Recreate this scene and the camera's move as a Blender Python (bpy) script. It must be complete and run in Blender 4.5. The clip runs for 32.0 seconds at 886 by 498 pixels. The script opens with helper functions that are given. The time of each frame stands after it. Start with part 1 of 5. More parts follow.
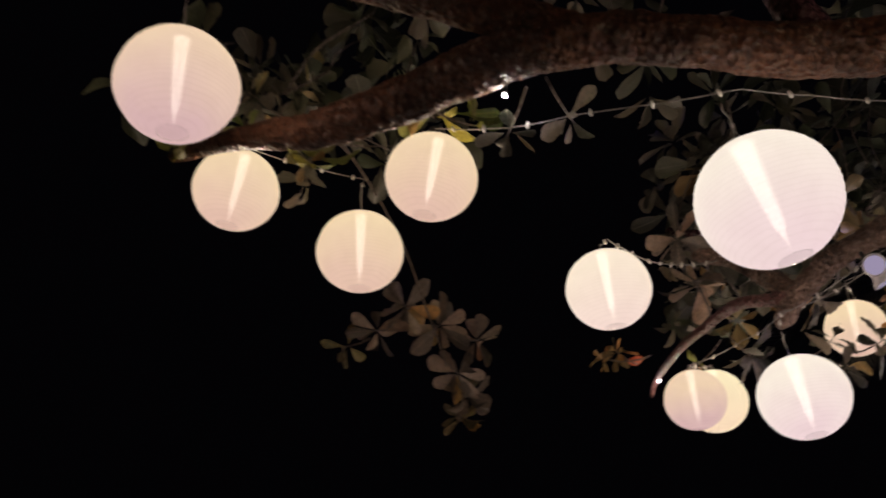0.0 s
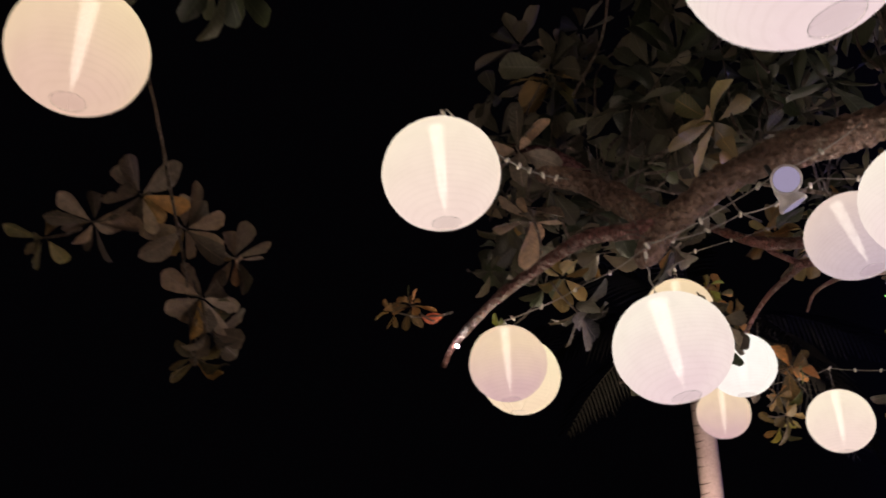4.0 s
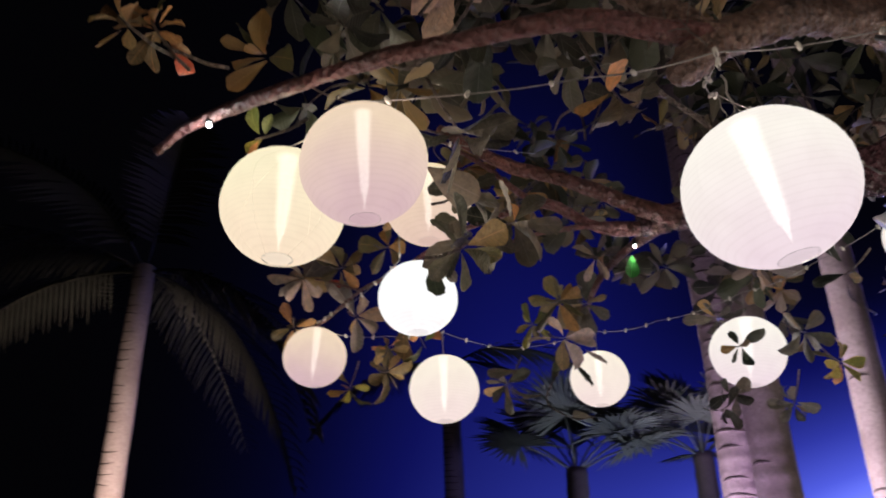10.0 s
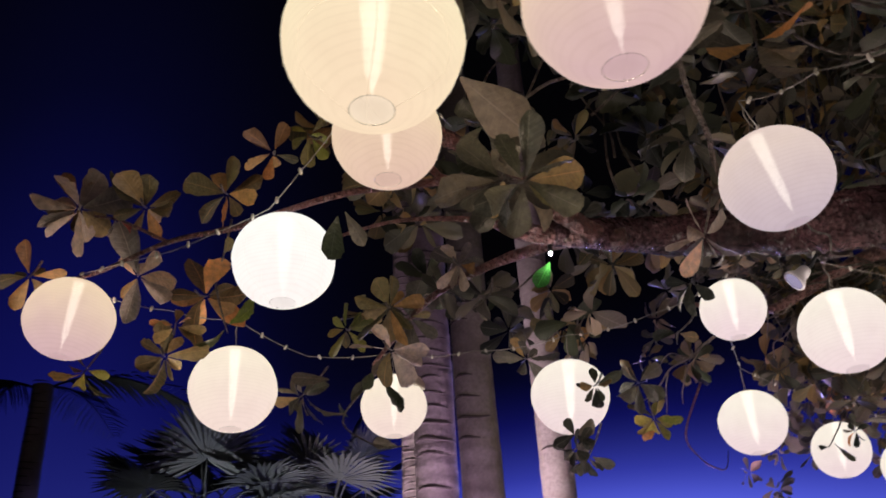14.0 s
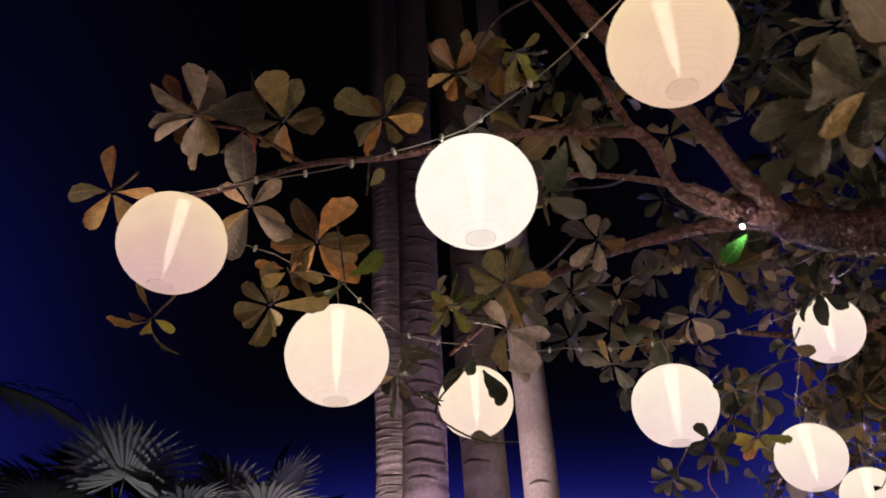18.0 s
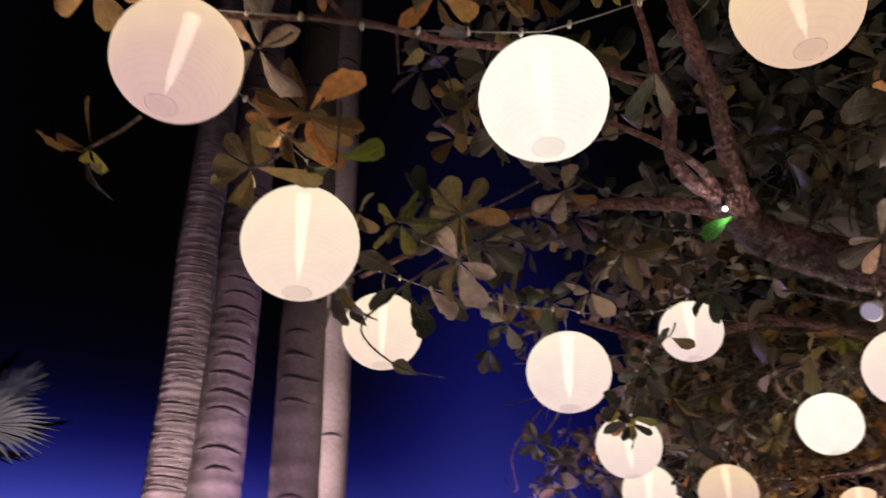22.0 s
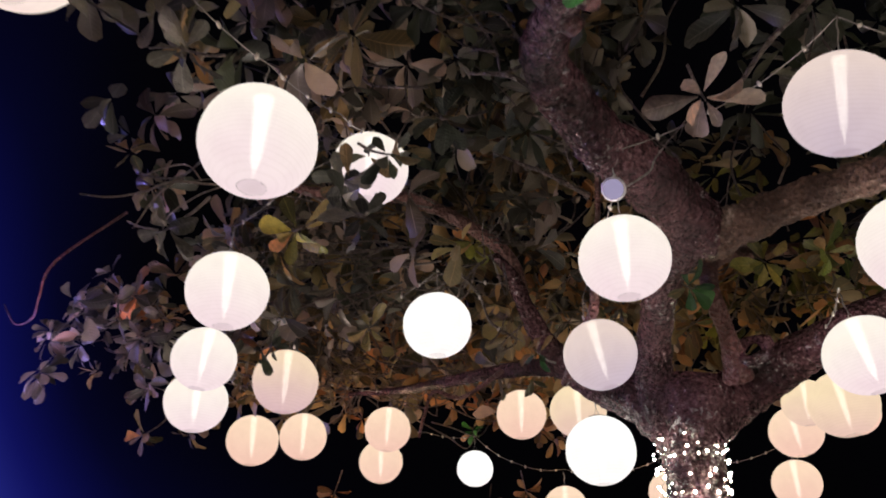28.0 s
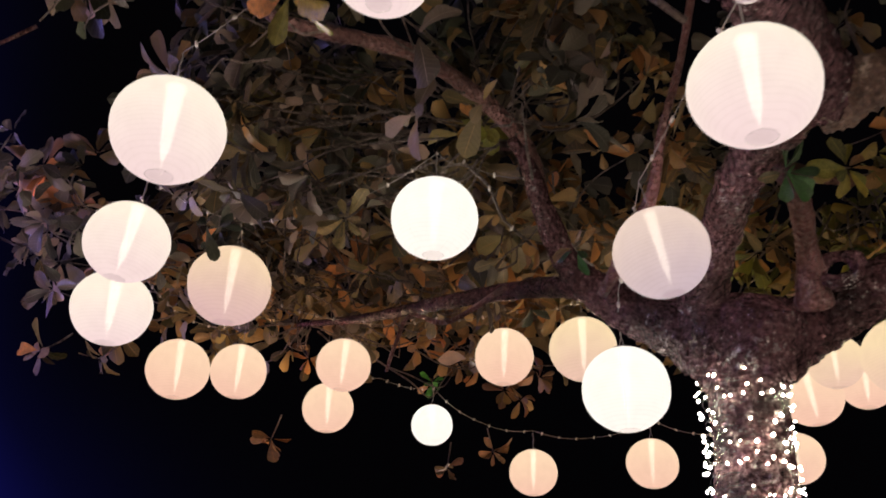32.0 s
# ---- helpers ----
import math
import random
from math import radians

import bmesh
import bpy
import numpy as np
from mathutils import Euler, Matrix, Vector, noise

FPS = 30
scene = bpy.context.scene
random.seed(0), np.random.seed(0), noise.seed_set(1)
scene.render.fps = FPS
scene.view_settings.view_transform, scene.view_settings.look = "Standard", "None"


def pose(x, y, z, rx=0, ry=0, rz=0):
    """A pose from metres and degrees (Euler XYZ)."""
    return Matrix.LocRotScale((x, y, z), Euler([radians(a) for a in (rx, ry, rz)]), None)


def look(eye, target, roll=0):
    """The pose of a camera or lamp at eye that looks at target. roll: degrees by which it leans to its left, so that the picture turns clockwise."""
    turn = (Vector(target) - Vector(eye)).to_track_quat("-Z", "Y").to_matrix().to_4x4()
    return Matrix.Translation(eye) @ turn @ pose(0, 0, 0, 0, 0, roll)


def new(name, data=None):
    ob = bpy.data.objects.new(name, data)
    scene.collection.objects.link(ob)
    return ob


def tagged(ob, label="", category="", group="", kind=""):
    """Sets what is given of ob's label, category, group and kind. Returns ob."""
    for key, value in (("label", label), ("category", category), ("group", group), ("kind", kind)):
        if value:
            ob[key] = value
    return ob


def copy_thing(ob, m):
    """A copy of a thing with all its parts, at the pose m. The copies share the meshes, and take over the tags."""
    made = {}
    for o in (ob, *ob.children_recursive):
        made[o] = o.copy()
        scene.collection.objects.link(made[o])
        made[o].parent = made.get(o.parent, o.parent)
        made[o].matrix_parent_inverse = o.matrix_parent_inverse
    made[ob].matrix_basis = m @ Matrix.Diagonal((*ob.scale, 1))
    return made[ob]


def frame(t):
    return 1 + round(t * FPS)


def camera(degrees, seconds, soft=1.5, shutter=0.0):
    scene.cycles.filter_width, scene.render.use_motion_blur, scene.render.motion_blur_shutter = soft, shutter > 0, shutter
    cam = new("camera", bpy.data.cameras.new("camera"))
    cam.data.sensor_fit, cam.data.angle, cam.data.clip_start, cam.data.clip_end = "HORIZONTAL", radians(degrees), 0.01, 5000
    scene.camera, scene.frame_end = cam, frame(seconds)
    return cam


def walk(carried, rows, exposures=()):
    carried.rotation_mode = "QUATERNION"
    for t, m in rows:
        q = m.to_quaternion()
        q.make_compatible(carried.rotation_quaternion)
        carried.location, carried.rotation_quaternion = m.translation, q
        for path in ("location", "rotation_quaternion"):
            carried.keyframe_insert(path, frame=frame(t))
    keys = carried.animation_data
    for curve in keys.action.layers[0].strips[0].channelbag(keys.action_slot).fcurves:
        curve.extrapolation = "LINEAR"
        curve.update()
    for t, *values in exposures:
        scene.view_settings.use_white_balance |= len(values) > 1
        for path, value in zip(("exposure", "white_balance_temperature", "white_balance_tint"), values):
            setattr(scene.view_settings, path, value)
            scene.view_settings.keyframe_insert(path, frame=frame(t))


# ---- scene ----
cam = camera(54.79, 32.0, soft=1.7, shutter=0.9)
ROWS = [
    (0.0, 0.018, 0.006, 1.610, 114.74, -0.04, 0.92),
    (0.5, 0.013, 0.125, 1.613, 115.10, -0.93, -2.94),
    (1.0, 0.002, 0.236, 1.616, 115.27, -2.12, -6.10),
    (1.5, -0.023, 0.347, 1.616, 115.46, -2.54, -8.27),
    (2.0, -0.025, 0.462, 1.603, 115.51, -2.53, -9.12),
    (2.5, -0.011, 0.616, 1.614, 115.79, -2.25, -9.79),
    (3.0, -0.020, 0.757, 1.601, 116.24, -1.63, -11.72),
    (3.5, -0.016, 0.883, 1.600, 116.41, -0.41, -14.59),
    (4.0, 0.018, 1.019, 1.600, 116.80, -0.35, -17.33),
    (4.5, 0.033, 1.132, 1.612, 116.74, -0.82, -19.95),
    (6.5, -0.089, 1.740, 1.605, 117.61, -1.16, -35.72),
    (7.0, -0.163, 1.874, 1.609, 117.09, -0.76, -39.20),
    (7.5, -0.188, 2.018, 1.601, 117.00, -1.69, -41.07),
    (8.0, -0.240, 2.167, 1.606, 117.04, -1.11, -47.10),
    (8.5, -0.283, 2.304, 1.602, 116.37, 0.15, -52.12),
    (9.0, -0.278, 2.442, 1.593, 116.14, 0.29, -55.31),
    (9.5, -0.247, 2.573, 1.610, 116.04, 0.53, -58.48),
    (10.0, -0.239, 2.718, 1.612, 116.33, 1.39, -63.75),
    (10.5, -0.197, 2.849, 1.613, 116.31, 1.09, -66.42),
    (11.0, -0.119, 2.967, 1.617, 117.98, 0.11, -68.39),
    (11.5, -0.064, 3.118, 1.609, 118.51, -0.40, -71.34),
    (12.0, -0.010, 3.272, 1.625, 118.57, 0.72, -75.91),
    (12.5, 0.058, 3.412, 1.627, 119.29, 1.63, -80.01),
    (13.0, 0.089, 3.580, 1.637, 119.50, 2.53, -85.45),
    (13.5, 0.129, 3.715, 1.647, 119.04, 3.48, -90.73),
    (15.5, 0.312, 4.099, 1.635, 120.74, 3.02, -99.04),
    (16.0, 0.428, 4.177, 1.627, 121.16, 3.38, -100.21),
    (16.5, 0.525, 4.295, 1.629, 121.81, 3.23, -101.91),
    (17.0, 0.593, 4.443, 1.624, 121.99, 3.23, -103.54),
    (17.5, 0.665, 4.545, 1.607, 122.25, 2.57, -104.30),
    (18.0, 0.762, 4.631, 1.612, 122.82, 2.81, -105.02),
    (18.5, 0.833, 4.746, 1.615, 123.39, 4.12, -107.84),
    (19.0, 0.884, 4.843, 1.612, 123.35, 4.60, -109.87),
    (19.5, 0.939, 4.900, 1.601, 123.17, 3.92, -110.93),
    (20.0, 1.022, 4.950, 1.598, 123.14, 4.05, -111.60),
    (20.5, 1.097, 5.021, 1.602, 122.53, 2.57, -113.77),
    (21.0, 1.177, 5.108, 1.597, 121.94, 3.38, -120.88),
    (21.5, 1.235, 5.171, 1.586, 121.08, 2.08, -124.18),
    (22.0, 1.316, 5.183, 1.578, 120.54, 1.23, -127.94),
    (22.5, 1.411, 5.183, 1.584, 120.12, 0.90, -132.89),
    (23.0, 1.508, 5.202, 1.582, 119.80, -0.41, -140.75),
    (23.5, 1.612, 5.218, 1.577, 119.20, -0.85, -146.21),
    (24.0, 1.702, 5.171, 1.575, 118.51, -0.63, -149.10),
    (24.5, 1.802, 5.113, 1.581, 118.11, 0.41, -151.04),
    (25.0, 1.930, 5.086, 1.577, 117.62, 1.38, -154.75),
    (25.5, 2.053, 5.049, 1.581, 117.04, 1.69, -159.34),
    (27.5, 2.358, 4.810, 1.559, 116.28, -0.22, -165.70),
    (28.0, 2.411, 4.725, 1.551, 115.92, 0.05, -166.79),
    (28.5, 2.438, 4.615, 1.562, 116.02, 0.30, -167.83),
    (29.0, 2.467, 4.522, 1.558, 115.68, -0.17, -168.89),
    (29.5, 2.525, 4.428, 1.562, 115.67, -0.50, -170.37),
    (30.0, 2.577, 4.343, 1.559, 115.13, -0.43, -171.44),
    (30.5, 2.618, 4.223, 1.552, 115.04, -0.75, -171.79),
    (31.0, 2.674, 4.114, 1.555, 114.76, -1.84, -172.40),
    (31.5, 2.765, 4.014, 1.554, 114.93, -1.88, -172.71),
    (32.0, 2.830, 3.921, 1.551, 114.97, -1.94, -172.89),
]
EXPOSURES = [(0.0, 0.02, 6500, 14), (5.5, 0.05, 6500, 13), (8.0, 0.1, 6100, 11), (12.0, 0.12, 5950, 11), (13.5, 0.05, 6100, 12), (15.5, 0.05, 6900, 12),
             (22.2, 0.08, 6900, 12), (23.5, 0.02, 6300, 12), (25.5, 0.12, 6100, 11), (28.0, 0.15, 6200, 12), (29.0, 0.12, 6700, 13), (32.0, 0.12, 6700, 13)]
walk(cam, [(t, pose(x, y, z, rx, ry, rz)) for t, x, y, z, rx, ry, rz in ROWS], EXPOSURES)

# world, lights ---------------------------------------------------------------
world = bpy.data.worlds.new("night_sky")
scene.world = world
world.use_nodes = True
wn = world.node_tree
wn.nodes.clear()
w_out = wn.nodes.new("ShaderNodeOutputWorld")
w_bg = wn.nodes.new("ShaderNodeBackground")
w_co = wn.nodes.new("ShaderNodeTexCoord")
w_xyz = wn.nodes.new("ShaderNodeSeparateXYZ")
wn.links.new(w_co.outputs["Generated"], w_xyz.inputs[0])


def w_math(op, a, b=0.0, c=0.0):
    node = wn.nodes.new("ShaderNodeMath")
    node.operation = op
    for sock, val in zip(node.inputs, (a, b, c)):
        if isinstance(val, (int, float)):
            sock.default_value = val
        else:
            wn.links.new(val, sock)
    return node.outputs[0]


W_AZ = w_math("ARCTAN2", w_xyz.outputs[1], w_xyz.outputs[0])
W_EL = w_math("ARCSINE", w_xyz.outputs[2])


def w_lobe(az, wide, tall, strength):
    """Stage light scattered in the night air round one bearing, fading with height (degrees)."""
    a = w_math("DIVIDE", w_math("SUBTRACT", W_AZ, radians(az)), radians(wide))
    e = w_math("DIVIDE", W_EL, radians(tall))
    q = w_math("ADD", w_math("MULTIPLY", a, a), w_math("MULTIPLY", e, e))
    return w_math("MULTIPLY", w_math("EXPONENT", w_math("MULTIPLY", q, -1.0)), strength)


w_sum = w_math("ADD", w_math("ADD", w_lobe(20, 12, 27, 0.15), w_lobe(-15, 21, 9.0, 3.4)), w_lobe(-42, 7, 21, 0.24))
w_ramp = wn.nodes.new("ShaderNodeValToRGB")
GLOW = ((0.0, (0.0008, 0.0007, 0.0010)), (0.02, (0.0014, 0.0015, 0.013)), (0.08, (0.0045, 0.005, 0.08)), (0.30, (0.03, 0.037, 0.32)), (0.6, (0.085, 0.105, 0.65)), (1.0, (0.25, 0.30, 1.2)))
for k, (spot, tone) in enumerate(GLOW):
    el = w_ramp.color_ramp.elements[0] if k == 0 else w_ramp.color_ramp.elements[-1] if k == len(GLOW) - 1 else w_ramp.color_ramp.elements.new(spot)
    el.position, el.color = spot, (*tone, 1)
wn.links.new(w_sum, w_ramp.inputs[0])
wn.links.new(w_ramp.outputs[0], w_bg.inputs[0])
wn.links.new(w_bg.outputs[0], w_out.inputs[0])

LAMP_WATTS = 15.0


def lamp(name, place, watts, colour, radius, parent=None):
    data = bpy.data.lights.new(name, "POINT")
    data.energy, data.color, data.shadow_soft_size = watts, colour, radius
    ob = new(name, data)
    ob.location = place
    ob.parent = parent
    return ob


# materials -------------------------------------------------------------------
def material(name, rough=0.6):
    m = bpy.data.materials.new(name)
    m.use_nodes = True
    b = m.node_tree.nodes["Principled BSDF"]
    b.inputs["Roughness"].default_value = rough
    return m, m.node_tree.nodes, m.node_tree.links, b


def noise_node(n, l, scale, detail=4.0, vec=None, rough=0.6):
    t = n.new("ShaderNodeTexNoise")
    t.inputs["Scale"].default_value = scale
    t.inputs["Detail"].default_value = detail
    t.inputs["Roughness"].default_value = rough
    if vec:
        l.new(vec, t.inputs["Vector"])
    return t.outputs["Fac"]


def ramp_node(n, l, value, stops):
    r = n.new("ShaderNodeValToRGB")
    els = r.color_ramp.elements
    while len(els) < len(stops):
        els.new(0.5)
    for el, (p, c) in zip(els, stops):
        el.position, el.color = p, (*c, 1)
    l.new(value, r.inputs[0])
    return r.outputs[0]


def bump_node(n, l, height, strength, distance, normal=None):
    b = n.new("ShaderNodeBump")
    b.inputs["Strength"].default_value = strength
    b.inputs["Distance"].default_value = distance
    l.new(height, b.inputs["Height"])
    if normal:
        l.new(normal, b.inputs["Normal"])
    return b.outputs[0]


def mix_colour(n, l, fac, a, b, mode="MIX"):
    x = n.new("ShaderNodeMix")
    x.data_type, x.blend_type = "RGBA", mode
    for sock, val in ((x.inputs[0], fac), (x.inputs[6], a), (x.inputs[7], b)):
        if isinstance(val, (int, float)):
            sock.default_value = val
        elif isinstance(val, tuple):
            sock.default_value = (*val, 1)
        else:
            l.new(val, sock)
    return x.outputs[2]


def bark_material(name, dark, mid, pale, patch, gloss=0.36):
    m, n, l, b = material(name, gloss)
    co = n.new("ShaderNodeTexCoord").outputs["Object"]
    big = noise_node(n, l, 5.0, 3, co)
    fine = noise_node(n, l, 60.0, 7, co, 0.75)
    vor = n.new("ShaderNodeTexVoronoi")
    vor.inputs["Scale"].default_value = 55
    l.new(co, vor.inputs["Vector"])
    base = ramp_node(n, l, fine, ((0.34, dark), (0.56, mid), (0.78, pale)))
    # pale flecks: lichen, and also white glints of lantern light painted as colour
    lichen = ramp_node(n, l, noise_node(n, l, 6.5, 4, co, 0.7), ((0.53, (0, 0, 0)), (0.68, (1, 1, 1))))
    speck = ramp_node(n, l, noise_node(n, l, 34.0, 5, co, 0.75), ((0.54, (0, 0, 0)), (0.62, (1, 1, 1))))
    both = mix_colour(n, l, 1.0, lichen, speck, "MULTIPLY")
    tone = mix_colour(n, l, ramp_node(n, l, big, ((0.38, (0, 0, 0)), (0.66, (0.9, 0.9, 0.9)))), base, dark)
    l.new(mix_colour(n, l, both, tone, patch), b.inputs["Base Color"])
    nrm = bump_node(n, l, fine, 1.0, 0.025)
    l.new(bump_node(n, l, vor.outputs["Distance"], 1.0, 0.02, nrm), b.inputs["Normal"])
    return m


BARK = bark_material("almond_bark", (0.040, 0.016, 0.019), (0.235, 0.105, 0.122), (0.52, 0.37, 0.39), (0.84, 0.76, 0.76), 0.20)
# lit copy of the bark: warm lantern light is put into its colour
WARM_LIT_BARK = bark_material("warm_lit_almond_bark", (0.040, 0.015, 0.009), (0.28, 0.115, 0.062), (0.52, 0.30, 0.18), (0.80, 0.66, 0.52))
# paler copy for the fork, with the glow of the lantern below painted in
LIT_FORK_BARK = bark_material("lit_fork_bark", (0.10, 0.055, 0.042), (0.38, 0.235, 0.18), (0.60, 0.44, 0.35), (0.80, 0.66, 0.56), 0.45)
TWIG = bark_material("twig_bark", (0.12, 0.050, 0.042), (0.31, 0.130, 0.128), (0.44, 0.25, 0.24), (0.50, 0.36, 0.32))
GREY_TWIG = bark_material("dry_twig_bark", (0.09, 0.065, 0.052), (0.22, 0.17, 0.145), (0.38, 0.32, 0.28), (0.48, 0.42, 0.38))
PALE_TWIG = bark_material("bare_twig_bark", (0.24, 0.18, 0.15), (0.46, 0.37, 0.32), (0.60, 0.52, 0.47), (0.68, 0.61, 0.56))
RED_TWIG = bark_material("low_branch_bark", (0.17, 0.080, 0.070), (0.44, 0.225, 0.205), (0.58, 0.38, 0.35), (0.66, 0.52, 0.47))


def leaf_material(name, tones, rough=0.36):
    """Leaves: tone by a face attribute, paler midrib, mottling, thin and slightly translucent."""
    m, n, l, b = material(name, rough)
    tint = n.new("ShaderNodeAttribute")
    tint.attribute_name = "tint"
    info = n.new("ShaderNodeObjectInfo")
    add = n.new("ShaderNodeMath")
    add.operation = "ADD"
    l.new(tint.outputs["Fac"], add.inputs[0])
    l.new(info.outputs["Random"], add.inputs[1])
    frac = n.new("ShaderNodeMath")
    frac.operation = "FRACT"
    l.new(add.outputs[0], frac.inputs[0])
    k = len(tones)
    base = ramp_node(n, l, frac.outputs[0], [(i / (k - 1), c) for i, c in enumerate(tones)])
    # old and young leaves differ in depth of colour
    far = n.new("ShaderNodeMath")
    far.operation = "MULTIPLY"
    far.inputs[1].default_value = 13.7
    l.new(frac.outputs[0], far.inputs[0])
    age = n.new("ShaderNodeMath")
    age.operation = "FRACT"
    l.new(far.outputs[0], age.inputs[0])
    base = mix_colour(n, l, 1.0, base, ramp_node(n, l, age.outputs[0], ((0.0, (0.30, 0.32, 0.32)), (0.35, (0.80, 0.82, 0.80)), (0.7, (1.4, 1.36, 1.28)), (1.0, (2.1, 2.0, 1.8)))), "MULTIPLY")
    co = n.new("ShaderNodeTexCoord").outputs["Object"]
    mott = ramp_node(n, l, noise_node(n, l, 6.0, 3, co), ((0.3, (0.66, 0.66, 0.66)), (0.7, (1.2, 1.15, 1.05))))
    col = mix_colour(n, l, 1.0, base, mott, "MULTIPLY")
    rib = n.new("ShaderNodeAttribute")
    rib.attribute_name = "rib"
    ribm = ramp_node(n, l, rib.outputs["Fac"], ((0.90, (0, 0, 0)), (1.0, (0.55, 0.55, 0.55))))
    light = tuple(min(1, 1.7 * v + 0.03) for v in tones[k // 2])
    col = mix_colour(n, l, ribm, col, light)
    # side veins, slanting from the midrib to the edge
    vein = n.new("ShaderNodeAttribute")
    vein.attribute_name = "vein"
    sine = n.new("ShaderNodeMath")
    sine.operation = "SINE"
    l.new(vein.outputs["Fac"], sine.inputs[0])
    veins = ramp_node(n, l, sine.outputs[0], ((0.80, (0, 0, 0)), (1.0, (0.13, 0.13, 0.13))))
    col = mix_colour(n, l, veins, col, light)
    l.new(col, b.inputs["Base Color"])
    tr = n.new("ShaderNodeBsdfTranslucent")
    l.new(col, tr.inputs["Color"])
    mx = n.new("ShaderNodeMixShader")
    mx.inputs[0].default_value = 0.25
    out = n["Material Output"]
    l.new(b.outputs[0], mx.inputs[1])
    l.new(tr.outputs[0], mx.inputs[2])
    l.new(mx.outputs[0], out.inputs[0])
    l.new(bump_node(n, l, sine.outputs[0], 0.12, 0.003, bump_node(n, l, noise_node(n, l, 9.0, 2, co), 0.35, 0.02)), b.inputs["Normal"])
    return m


LEAF = {
    "green": leaf_material("leaf_green", ((0.055, 0.060, 0.046), (0.11, 0.105, 0.086), (0.145, 0.128, 0.108), (0.085, 0.086, 0.070), (0.19, 0.162, 0.138))),
    "mixed": leaf_material("leaf_mixed", ((0.11, 0.12, 0.055), (0.28, 0.20, 0.11), (0.20, 0.19, 0.095), (0.36, 0.21, 0.085), (0.14, 0.125, 0.075), (0.32, 0.26, 0.17))),
    "autumn": leaf_material("leaf_autumn", ((0.20, 0.17, 0.08), (0.44, 0.19, 0.075), (0.29, 0.22, 0.11), (0.48, 0.22, 0.085), (0.34, 0.27, 0.13), (0.20, 0.11, 0.07))),
    "bright": leaf_material("leaf_bright", ((0.10, 0.15, 0.03), (0.20, 0.22, 0.05), (0.30, 0.26, 0.06), (0.12, 0.14, 0.05), (0.28, 0.17, 0.06))),
    "red": leaf_material("leaf_red", ((0.48, 0.09, 0.05), (0.55, 0.14, 0.08), (0.42, 0.07, 0.05))),
    "pale": leaf_material("leaf_pale", ((0.215, 0.172, 0.155), (0.31, 0.245, 0.225), (0.175, 0.148, 0.13), (0.265, 0.20, 0.18), (0.29, 0.205, 0.16), (0.155, 0.138, 0.118))),
    "ash": leaf_material("leaf_ash", ((0.38, 0.31, 0.285), (0.50, 0.415, 0.385), (0.33, 0.26, 0.235), (0.44, 0.35, 0.32), (0.48, 0.33, 0.24))),
    "lime": leaf_material("leaf_lime", ((0.06, 0.30, 0.05), (0.10, 0.38, 0.07), (0.08, 0.34, 0.06))),
    "leafy": leaf_material("leaf_deep_green", ((0.022, 0.075, 0.018), (0.032, 0.10, 0.024), (0.028, 0.085, 0.03))),
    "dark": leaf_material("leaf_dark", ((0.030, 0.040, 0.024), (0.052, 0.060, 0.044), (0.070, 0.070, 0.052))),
}


def shade_material(name, colour, low, strength, clear):
    """Ribbed nylon lantern shade, its inner light painted as emission: warmer near its lamp at the top, thin enough to
    show the streak inside.
    """
    m = bpy.data.materials.new(name)
    m.use_nodes = True
    n, l = m.node_tree.nodes, m.node_tree.links
    n.clear()
    out = n.new("ShaderNodeOutputMaterial")
    tc = n.new("ShaderNodeTexCoord")
    info = n.new("ShaderNodeObjectInfo")
    sep = n.new("ShaderNodeSeparateXYZ")
    l.new(tc.outputs["Object"], sep.inputs[0])
    mp = n.new("ShaderNodeMapRange")
    mp.inputs["From Min"].default_value = -0.15
    mp.inputs["From Max"].default_value = 0.13
    l.new(sep.outputs["Z"], mp.inputs["Value"])
    shift = n.new("ShaderNodeVectorMath")
    shift.operation = "ADD"
    l.new(tc.outputs["Object"], shift.inputs[0])
    l.new(info.outputs["Random"], shift.inputs[1])
    mott = noise_node(n, l, 5.0, 2, shift.outputs[0])
    mixv = n.new("ShaderNodeMath")
    mixv.operation = "MULTIPLY_ADD"
    l.new(mott, mixv.inputs[0])
    mixv.inputs[1].default_value = 0.5
    l.new(mp.outputs[0], mixv.inputs[2])
    col = ramp_node(n, l, mixv.outputs[0], ((0.25, low), (1.0, colour)))
    wave = n.new("ShaderNodeTexWave")
    wave.bands_direction = "Z"
    wave.inputs["Scale"].default_value = 28
    wave.inputs["Distortion"].default_value = 1.5
    wave.inputs["Detail Scale"].default_value = 0.6
    l.new(tc.outputs["Object"], wave.inputs["Vector"])
    rib = ramp_node(n, l, wave.outputs["Fac"], ((0.0, (0.97, 0.965, 0.96)), (0.35, (1, 1, 1))))
    creases = ramp_node(n, l, noise_node(n, l, 14.0, 4, shift.outputs[0]), ((0.3, (0.95, 0.94, 0.94)), (0.6, (1, 1, 1))))
    col = mix_colour(n, l, 1.0, mix_colour(n, l, 1.0, col, rib, "MULTIPLY"), creases, "MULTIPLY")
    em = n.new("ShaderNodeEmission")
    em.inputs["Strength"].default_value = strength
    l.new(col, em.inputs["Color"])
    tr = n.new("ShaderNodeBsdfTransparent")
    mx = n.new("ShaderNodeMixShader")
    mx.inputs[0].default_value = clear
    l.new(em.outputs[0], mx.inputs[1])
    l.new(tr.outputs[0], mx.inputs[2])
    l.new(mx.outputs[0], out.inputs[0])
    return m


